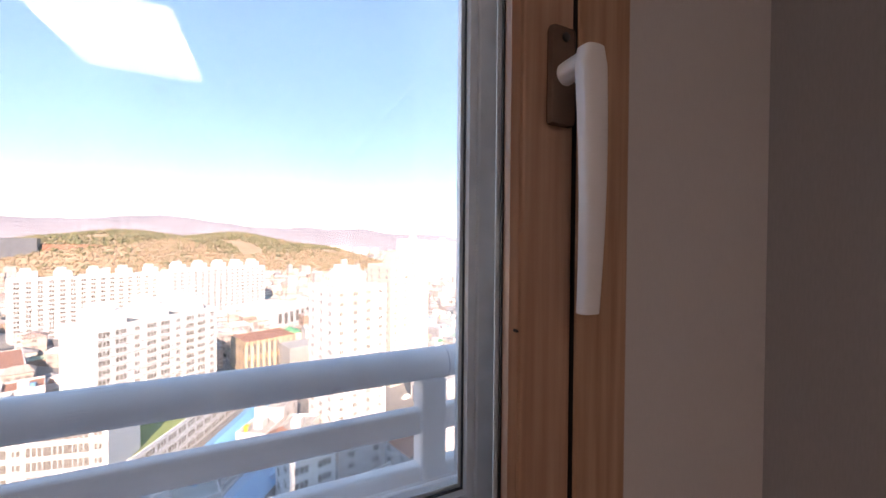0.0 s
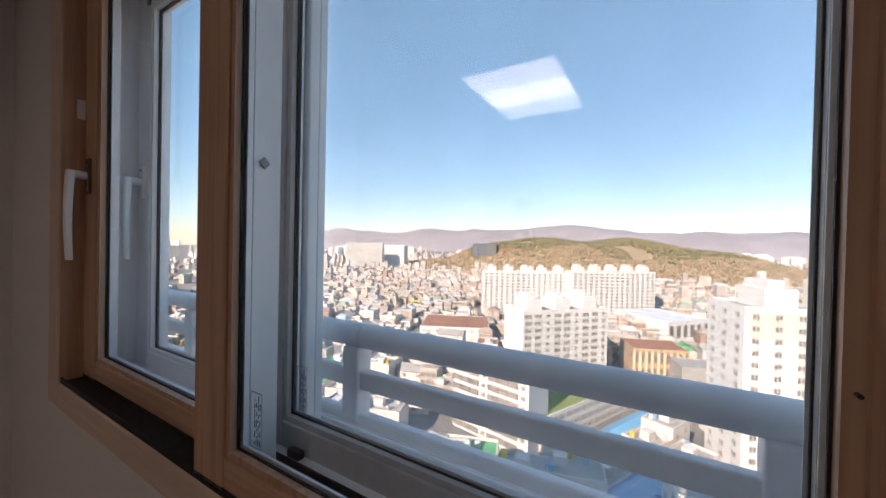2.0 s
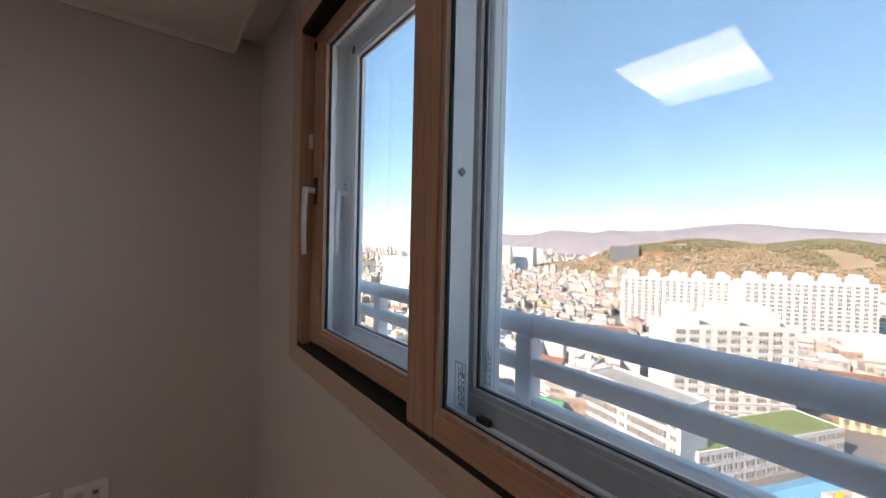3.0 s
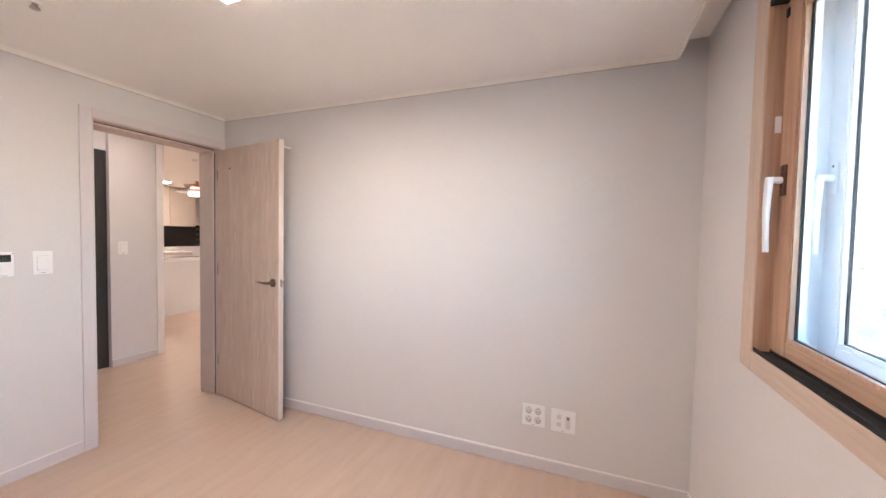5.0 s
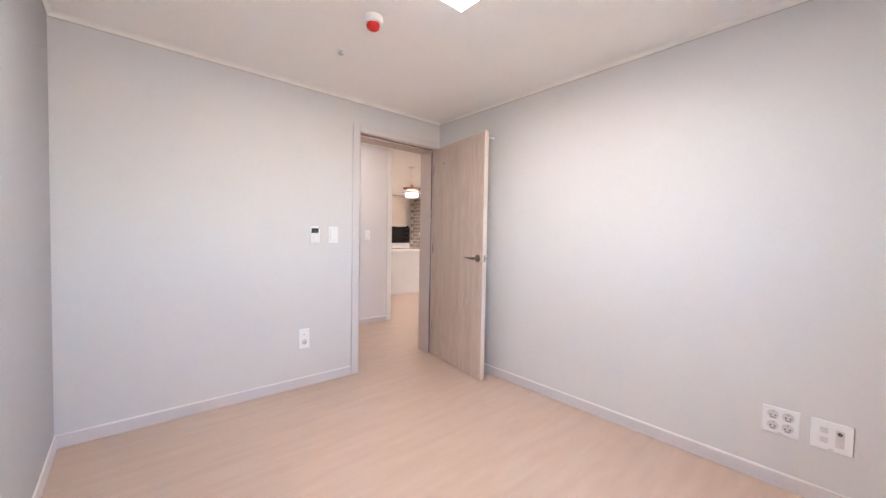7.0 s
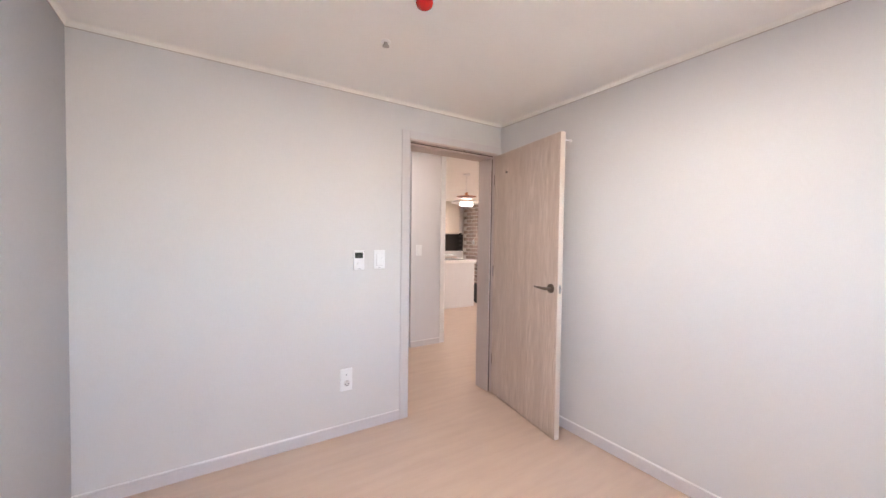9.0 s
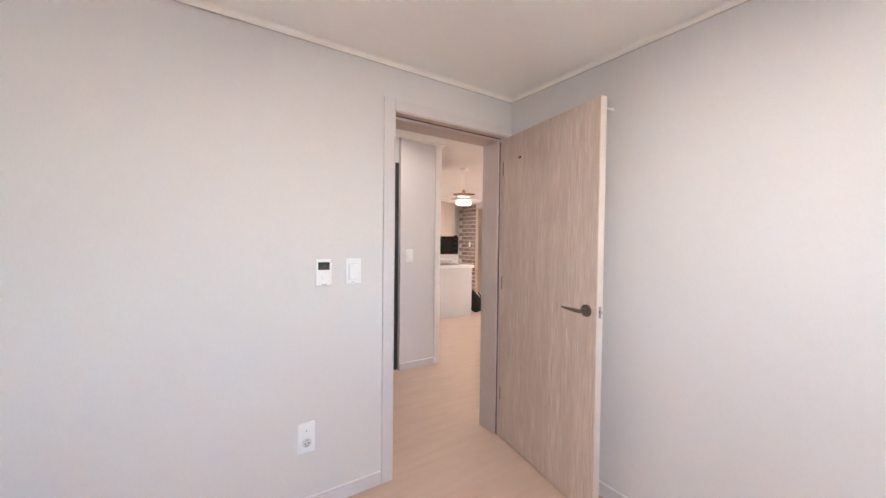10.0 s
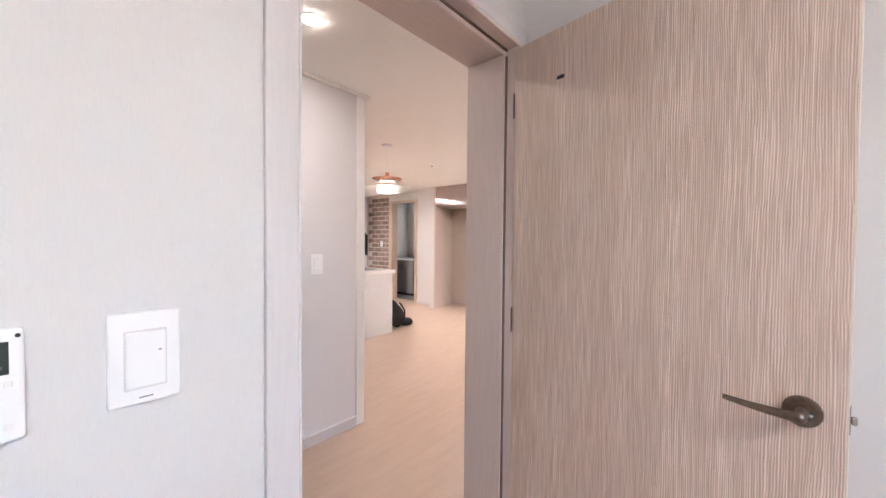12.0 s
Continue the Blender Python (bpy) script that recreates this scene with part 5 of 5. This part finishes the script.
def crowns(name, places, label, leaf=None):
    verts, faces = [], []
    for x, y, z, r in places:
        k = len(verts)
        for c in BALL_V:
            s = r * rng.uniform(0.65, 1.25)
            verts.append((x + c.x * s, y + c.y * s, z + c.z * s * 1.05))
        faces += [[a + k for a in f] for f in BALL_F]
    me = bpy.data.meshes.new(name)
    me.from_pydata(verts, [], faces)
    me.materials.append(leaf or TREES)
    return tagged(new(name, me), label, "trees", "", "stuff")


lower, crest = [], []
while len(lower) + len(crest) < 17000:
    q = HILL + ASIDE * rng.uniform(-620, 440) + AHEAD * rng.uniform(-310, 120)
    h = hill_height(q.x, q.y)
    n0 = noise.noise(Vector((q.x * 0.012, q.y * 0.012, 9)))
    if h > 4 and n0 > -0.4:
        r = rng.uniform(1.0, 2.8)
        green = h + 40 * noise.noise(Vector((q.x * 0.008, q.y * 0.008, 4))) > 52 or rng.random() < 0.08
        if green:
            r *= 1.5
        (crest if green else lower).append((q.x, q.y, G0 + h + r * 0.35, r))
crowns("bare_hill_woods", lower, "brown bare winter woods on the hillside")
crowns("pine_hill_woods", crest, "dull green pine woods on the hill crest", PINES)
places = []
while len(places) < 500:
    q = spot_at(rng.uniform(-2.2, 0.9), rng.uniform(85, 900))
    if free_at(q, 3):
        for k in range(rng.randint(2, 5)):
            r = rng.uniform(1.0, 2.4)
            places.append((q.x + rng.uniform(-3, 3), q.y + rng.uniform(-3, 3), G0 + 2.5 + rng.uniform(0, 3), r))
crowns("street_trees", places, "bare brown street trees between houses")


def far_houses(name, count, near, far, ulo, uhi, label, lift):
    """A field of low houses: walls and roofs joined, coloured one by one."""
    vw, fw, vr, fr, vg, fg = [], [], [], [], [], []

    def cuboid(vs, fs, q, e1, e2, lo, hi):
        k = len(vs)
        for z in (lo[2], hi[2]):
            for a, b in ((lo[0], lo[1]), (hi[0], lo[1]), (hi[0], hi[1]), (lo[0], hi[1])):
                p = q + e1 * a + e2 * b
                vs.append((p.x, p.y, q.z + z))
        fs += [[k, k + 3, k + 2, k + 1], [k + 4, k + 5, k + 6, k + 7], [k, k + 1, k + 5, k + 4], [k + 1, k + 2, k + 6, k + 5], [k + 2, k + 3, k + 7, k + 6], [k + 3, k, k + 4, k + 7]]

    made, tries = 0, 0
    taken = {}
    while made < count and tries < count * 12:
        tries += 1
        d = near * (far / near) ** rng.random()
        q = spot_at(rng.uniform(ulo, uhi), d)
        cell = (round(q.x / 9.6), round(q.y / 9.6))
        if cell in taken or not free_at(q, 4.6) or hill_height(q.x, q.y) > 8:
            continue
        road = math.sin(q.x * 0.021 + q.y * 0.004) > 0.985 or math.sin(q.y * 0.035 + 1) > 0.985
        if road:
            continue
        taken[cell] = 1
        a = 0.35 + 0.25 * noise.noise(Vector((q.x * 0.004, q.y * 0.004, 1))) + (math.pi / 2 if rng.random() < 0.4 else 0)
        e1, e2 = Vector((math.cos(a), math.sin(a), 0)), Vector((-math.sin(a), math.cos(a), 0))
        w, dd = rng.uniform(6, 10.5), rng.uniform(6, 9.5)
        h = rng.choice((3.2, 3.4, 6.2, 6.2, 6.4, 6.6, 9.4, 12.5)) + (rng.uniform(3, 18) if d > 450 and rng.random() < 0.10 * lift else 0)
        q.z += hill_height(q.x, q.y) * 0.6
        cuboid(vw, fw, q, e1, e2, (-w / 2, -dd / 2, 0), (w / 2, dd / 2, h))
        if rng.random() < 0.3:
            k = len(vr)
            o = 0.5
            for sx, sy, z in ((-1, -1, h), (1, -1, h), (1, 1, h), (-1, 1, h)):
                p = q + e1 * (sx * (w / 2 + o)) + e2 * (sy * (dd / 2 + o))
                vr.append((p.x, p.y, q.z + z))
            for sx in (-0.3, 0.3):
                p = q + e1 * (sx * w)
                vr.append((p.x, p.y, q.z + h + 2.2))
            fr += [[k, k + 1, k + 5, k + 4], [k + 2, k + 3, k + 4, k + 5], [k + 1, k + 2, k + 5], [k + 3, k, k + 4]]
        else:
            cuboid(vr, fr, q, e1, e2, (-w / 2 + 0.25, -dd / 2 + 0.25, h + 0.01), (w / 2 - 0.25, dd / 2 - 0.25, h + 0.2))
            cuboid(vw, fw, q, e1, e2, (-w / 2, -dd / 2, h + 0.005), (w / 2, -dd / 2 + 0.22, h + 0.9))
            cuboid(vw, fw, q, e1, e2, (-w / 2, dd / 2 - 0.22, h + 0.005), (w / 2, dd / 2, h + 0.9))
            if rng.random() < 0.6:
                x, y = rng.uniform(-w * 0.3, w * 0.2), rng.uniform(-dd * 0.3, dd * 0.2)
                cuboid(vw, fw, q, e1, e2, (x, y, h + 0.2), (x + 3, y + 2.6, h + 2.5))
        if d < 430:
            for s in range(int(h // 3)):
                for c in range(3):
                    x = -w / 2 + w * (c + 0.5) / 3
                    cuboid(vg, fg, q, e1, e2, (x - 0.8, -dd / 2 - 0.06, s * 3 + 1.0), (x + 0.8, -dd / 2 + 0.02, s * 3 + 2.3))
                    cuboid(vg, fg, q, e1, e2, (x - 0.8, dd / 2 - 0.02, s * 3 + 1.0), (x + 0.8, dd / 2 + 0.06, s * 3 + 2.3))
                cuboid(vg, fg, q, e1, e2, (w / 2 - 0.02, -1, s * 3 + 1.0), (w / 2 + 0.06, 1, s * 3 + 2.3))
                cuboid(vg, fg, q, e1, e2, (-w / 2 - 0.06, -1, s * 3 + 1.0), (-w / 2 + 0.02, 1, s * 3 + 2.3))
        made += 1
    root = new(name)
    tagged(root, label, "houses", "", "stuff")
    for nm, vs, fs, m in (("walls", vw, fw, HOUSEWALL), ("roofs", vr, fr, HOUSEROOF), ("windows", vg, fg, DARKGLASS)):
        if vs:
            me = bpy.data.meshes.new(nm)
            me.from_pydata(vs, [], fs)
            me.materials.append(m)
            new(nm, me).parent = root
            tagged(bpy.data.objects[nm] if nm in bpy.data.objects else root, "", "", "", "stuff")
    return root


far_houses("distant_houses", 3600, 700, 2600, -1.6, 1.0, "distant pale houses and flats to the horizon", 2.2)


# rows of far apartment slabs towards the horizon
verts, faces, wv, wf = [], [], [], []


def far_box(vs, fs, q, e1, e2, lo, hi):
    k = len(vs)
    for z in (lo[2], hi[2]):
        for a, b in ((lo[0], lo[1]), (hi[0], lo[1]), (hi[0], hi[1]), (lo[0], hi[1])):
            p = q + e1 * a + e2 * b
            vs.append((p.x, p.y, q.z + z))
    fs += [[k, k + 3, k + 2, k + 1], [k + 4, k + 5, k + 6, k + 7], [k, k + 1, k + 5, k + 4], [k + 1, k + 2, k + 6, k + 5], [k + 2, k + 3, k + 7, k + 6], [k + 3, k, k + 4, k + 7]]


for c in range(34):
    u0, d0 = rng.uniform(-1.9, 1.15), rng.uniform(1250, 2900)
    if abs(u0 - 0.0) < 0.34 and d0 < 1500:
        d0 += 700
    h0, a = rng.uniform(36, 62), rng.uniform(-0.5, 0.5)
    e1, e2 = Vector((math.cos(a), math.sin(a), 0)), Vector((-math.sin(a), math.cos(a), 0))
    for k in range(rng.randint(3, 7)):
        q = spot_at(u0 + k * rng.uniform(0.018, 0.032), d0 + rng.uniform(-60, 60))
        w = rng.uniform(24, 52)
        h = h0 + rng.uniform(-4, 4)
        far_box(verts, faces, q, e1, e2, (-w / 2, -7, 0), (w / 2, 7, h))
        far_box(verts, faces, q, e1, e2, (-w / 4, -3, h + 0.05), (w / 5, 3, h + 5))
        for r in range(int(h // 6)):
            far_box(wv, wf, q, e1, e2, (-w / 2 + 2, 6.9, r * 6 + 2), (w / 2 - 2, 7.15, r * 6 + 3.6))
flats = new("far_apartments")
tagged(flats, "distant white apartment slabs in rows", "buildings", "", "stuff")
for nm, vs, fs, m in (("slab_walls", verts, faces, APTWALL), ("slab_window_bands", wv, wf, DARKGLASS)):
    me = bpy.data.meshes.new(nm)
    me.from_pydata(vs, [], fs)
    me.materials.append(m)
    tagged(new(nm, me), "", "", "", "stuff").parent = flats


# nearer houses, each its own
def house(p, turn, w, d, h, roof, pitched):
    ob = new("house")
    ob.matrix_world = pose(p.x, p.y, G0, 0, 0, turn)
    names = {GREENROOF: "green painted flat", BLUEROOF: "blue sheet metal", GREYROOF: "grey flat", REDROOF: "red-brown"}
    tagged(ob, "small city house with a " + names[roof] + " roof", "house", "houses below the window")
    slab("wall", (-w / 2, -d / 2, 0), (w / 2, d / 2, h), HOUSEWALL, ob)
    bm = bmesh.new()
    if pitched:
        v = [bm.verts.new(c) for c in ((-w / 2 - 0.5, -d / 2 - 0.5, h), (w / 2 + 0.5, -d / 2 - 0.5, h), (w / 2 + 0.5, d / 2 + 0.5, h), (-w / 2 - 0.5, d / 2 + 0.5, h), (-w / 2 - 0.5, 0, h + 2.2), (w / 2 + 0.5, 0, h + 2.2))]
        for f in ((0, 1, 5, 4), (2, 3, 4, 5), (1, 2, 5), (3, 0, 4), (3, 2, 1, 0)):
            bm.faces.new([v[i] for i in f])
    else:
        cube(bm, (-w / 2 + 0.25, -d / 2 + 0.25, h + 0.01), (w / 2 - 0.25, d / 2 - 0.25, h + 0.2))
    part("roof", bm, roof, ob)
    if not pitched:
        for lo, hi in (((-w / 2, -d / 2), (w / 2, -d / 2 + 0.25)), ((-w / 2, d / 2 - 0.25), (w / 2, d / 2)), ((-w / 2, -d / 2 + 0.25), (-w / 2 + 0.25, d / 2 - 0.25)), ((w / 2 - 0.25, -d / 2 + 0.25), (w / 2, d / 2 - 0.25))):
            slab("parapet", (lo[0], lo[1], h + 0.005), (hi[0], hi[1], h + 1.0), HOUSEWALL, ob)
        x = rng.uniform(-w * 0.3, w * 0.1)
        slab("roof_hut", (x, -1.4, h + 0.21), (x + 3.2, 1.4, h + 2.7), HOUSEWALL, ob)
        for k in range(rng.randint(1, 3)):
            a, b, r = rng.uniform(-w * 0.38, w * 0.38), rng.choice((-1, 1)) * rng.uniform(1.9, d * 0.34), rng.uniform(0.5, 1.0)
            if k % 2:
                slab("roof_box", (a - r, b - r * 0.7, h + 0.21), (a + r, b + r * 0.7, h + 0.8 + r), rng.choice((BLUEROOF, GREYROOF, YARDGREY)), ob)
            else:
                rod("water_tank", (a, b, h + 0.21), (a, b, h + 1.0 + r), r, rng.choice((YARDGREY, YELLOW, BLUEROOF)), ob, "", None, 12)
    for s in range(int(h // 3)):
        for c in range(2):
            for side in (0, 180):
                wd = new("window", WIN_SMALL)
                wd.parent = ob
                wd.matrix_basis = pose((-w / 2 + w * (c + 0.5) / 2) * (1 if side == 0 else -1), -d / 2 if side == 0 else d / 2, s * 3 + 1.6, 0, 0, side)
    return ob


for u, d, turn, w, dp, h, roof, pitched in (
        (0.10, 96, 60, 16, 9, 4, BLUEROOF, True), (0.066, 128, 67, 36, 8, 4, BLUEROOF, True), (0.118, 120, 60, 10, 9, 6.4, GREYROOF, False), (0.155, 128, 66, 11, 9, 9.4, GREYROOF, False), (0.145, 109, 62, 9, 8, 6.4, REDROOF, True), (0.035, 102, 66, 14, 8, 4, GREYROOF, False), (0.21, 116, 66, 10, 9, 6.4, GREYROOF, False), (0.175, 100, 75, 10, 8, 4, BLUEROOF, True),
        (-0.33, 88, 20, 14, 11, 9, GREENROOF, False), (-0.42, 80, 20, 13, 9, 12, GREENROOF, False), (-0.05, 92, 15, 14, 11, 9, GREYROOF, False),
        (-0.18, 86, 15, 12, 10, 9.4, GREYROOF, False), (0.37, 95, 5, 13, 10, 9.4, GREENROOF, False), (-0.55, 122, 20, 22, 12, 4, GREENROOF, True),
        (-0.62, 100, 20, 13, 10, 9.4, GREYROOF, False), (-0.75, 118, 30, 12, 10, 9.4, REDROOF, False), (-0.62, 150, 20, 14, 10, 6.4, GREYROOF, False),
        (-0.5, 165, 20, 14, 10, 6.4, REDROOF, True), (0.02, 78, 10, 12, 9, 6.4, GREYROOF, False), (-0.25, 74, 10, 12, 9, 6.4, REDROOF, False)):
    q = spot_at(u, d)
    house(q, turn, w, dp, h, roof, pitched)
    KEEP_OUT.append((q, max(w, dp) * 0.55))
made = 0
for tries in range(2000):
    if made >= 120:
        break
    q = spot_at(rng.uniform(-1.3, 0.7), rng.uniform(66, 230))
    if free_at(q, 6.5):
        house(q, rng.choice((12, 20, 102, 110)) + rng.uniform(-6, 6), rng.uniform(8, 14), rng.uniform(8, 12), rng.choice((6.2, 6.4, 9.4, 9.4, 12.4)), rng.choice((GREYROOF, GREYROOF, GREYROOF, GREENROOF, BLUEROOF, REDROOF)), rng.random() < 0.25)
        KEEP_OUT.append((q, 6.5))
        made += 1

far_houses("low_houses", 5200, 62, 720, -1.3, 0.85, "dense low houses with flat and tiled roofs", 0.3)
far_houses("side_houses", 500, 110, 720, -3.4, -1.3, "low houses to the side with flat and tiled roofs", 0.3)

# parked cars in the streets: body and cabin, too small and many to tell apart
vs, fs = [], []


def car_box(q, e1, e2, lo, hi, pull_in):
    k = len(vs)
    for z, s in ((lo[2], 0.0), (hi[2], pull_in)):
        for a, b in ((lo[0] + s, lo[1] + s * 0.3), (hi[0] - s, lo[1] + s * 0.3), (hi[0] - s, hi[1] - s * 0.3), (lo[0] + s, hi[1] - s * 0.3)):
            p = q + e1 * a + e2 * b
            vs.append((p.x, p.y, q.z + z))
    fs.extend([[k, k + 3, k + 2, k + 1], [k + 4, k + 5, k + 6, k + 7], [k, k + 1, k + 5, k + 4], [k + 1, k + 2, k + 6, k + 5], [k + 2, k + 3, k + 7, k + 6], [k + 3, k, k + 4, k + 7]])


for tries in range(1500):
    q = spot_at(rng.uniform(-0.9, 0.55), rng.uniform(62, 260))
    if free_at(q, 1.5):
        a = rng.choice((0.35, 1.92)) + rng.uniform(-0.1, 0.1)
        e1, e2 = Vector((math.cos(a), math.sin(a), 0)), Vector((-math.sin(a), math.cos(a), 0))
        car_box(q, e1, e2, (-2.2, -0.9, 0.25), (2.2, 0.9, 0.95), 0.12)
        car_box(q, e1, e2, (-1.5, -0.82, 0.955), (1.2, 0.82, 1.5), 0.45)
me = bpy.data.meshes.new("parked_cars")
me.from_pydata(vs, [], fs)
me.materials.append(CARPAINT)
tagged(new("parked_cars", me), "small parked cars in the streets below", "cars", "", "stuff")

# yellow gantries over a street
for u, d in ((-0.60, 168), (-0.52, 300), (-0.58, 410)):
    q = spot_at(u, d)
    g = thing("street_gantry", (q.x, q.y, G0), "yellow painted street gantry on thin posts", "gantry", "gantries over the street")
    slab("beam", (-7, -0.5, 9), (7, 0.5, 10.2), YELLOW, g)
    slab("post", (-6.5, -0.3, 0), (-5.9, 0.3, 9), GREYROOF, g)
    slab("post", (5.9, -0.3, 0), (6.5, 0.3, 9), GREYROOF, g)

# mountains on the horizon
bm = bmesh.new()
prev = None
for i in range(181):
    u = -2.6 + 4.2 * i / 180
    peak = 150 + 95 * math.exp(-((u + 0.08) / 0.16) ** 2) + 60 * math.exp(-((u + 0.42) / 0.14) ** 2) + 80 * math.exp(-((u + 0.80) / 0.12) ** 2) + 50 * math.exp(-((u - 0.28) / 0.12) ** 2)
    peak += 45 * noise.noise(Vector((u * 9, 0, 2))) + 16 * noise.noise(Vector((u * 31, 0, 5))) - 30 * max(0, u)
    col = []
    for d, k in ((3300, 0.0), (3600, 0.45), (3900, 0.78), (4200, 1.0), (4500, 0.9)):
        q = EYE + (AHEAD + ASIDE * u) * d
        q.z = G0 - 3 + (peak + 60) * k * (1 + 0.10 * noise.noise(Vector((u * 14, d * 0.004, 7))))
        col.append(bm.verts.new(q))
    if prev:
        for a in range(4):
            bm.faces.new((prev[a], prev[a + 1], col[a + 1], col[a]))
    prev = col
tagged(part("backdrop_mountains", bm, RIDGE, None, "", True), "low wooded mountains along the horizon, haze put into their colour", "mountains", "", "structure")

# ---- pieces: bricks and tiles of the kitchen walls ----
bm = bmesh.new()
cube(bm, (-0.006, -0.117, -0.045), (0.0, 0.117, 0.045), 0.002)
BRICK_MESH = mesh_of(bm, "brick", BRICK)
bm = bmesh.new()
cube(bm, (-0.006, -0.053, -0.045), (0.0, 0.053, 0.045), 0.002)
HALF_MESH = mesh_of(bm, "brick", BRICK)
for r in range(22):
    z = 0.055 + r * 0.107
    y = 9.185
    if r % 2:
        o = new("brick", HALF_MESH)
        o.parent = brick_wall
        o.location = (EX - 0.0005, y + 0.053, z)
        y += 0.122
    while y + 0.234 < KY - 0.002:
        o = new("brick", BRICK_MESH)
        o.parent = brick_wall
        o.location = (EX - 0.0005, y + 0.117, z + rng.uniform(-0.001, 0.001))
        y += 0.250
bm = bmesh.new()
cube(bm, (-0.098, -0.010, -0.0325), (0.098, -0.003, 0.0325), 0.0015)
TILE_MESH = mesh_of(bm, "tile", BLACKTILE)
for r in range(8):
    for c in range(11):
        o = new("tile", TILE_MESH)
        o.parent = back_wall
        o.location = (2.35 + c * 0.2 + (0.1 if r % 2 else 0), KY - 0.0005, 1.018 + r * 0.068)
        if o.location.x > EX - 0.1:
            bpy.data.objects.remove(o)
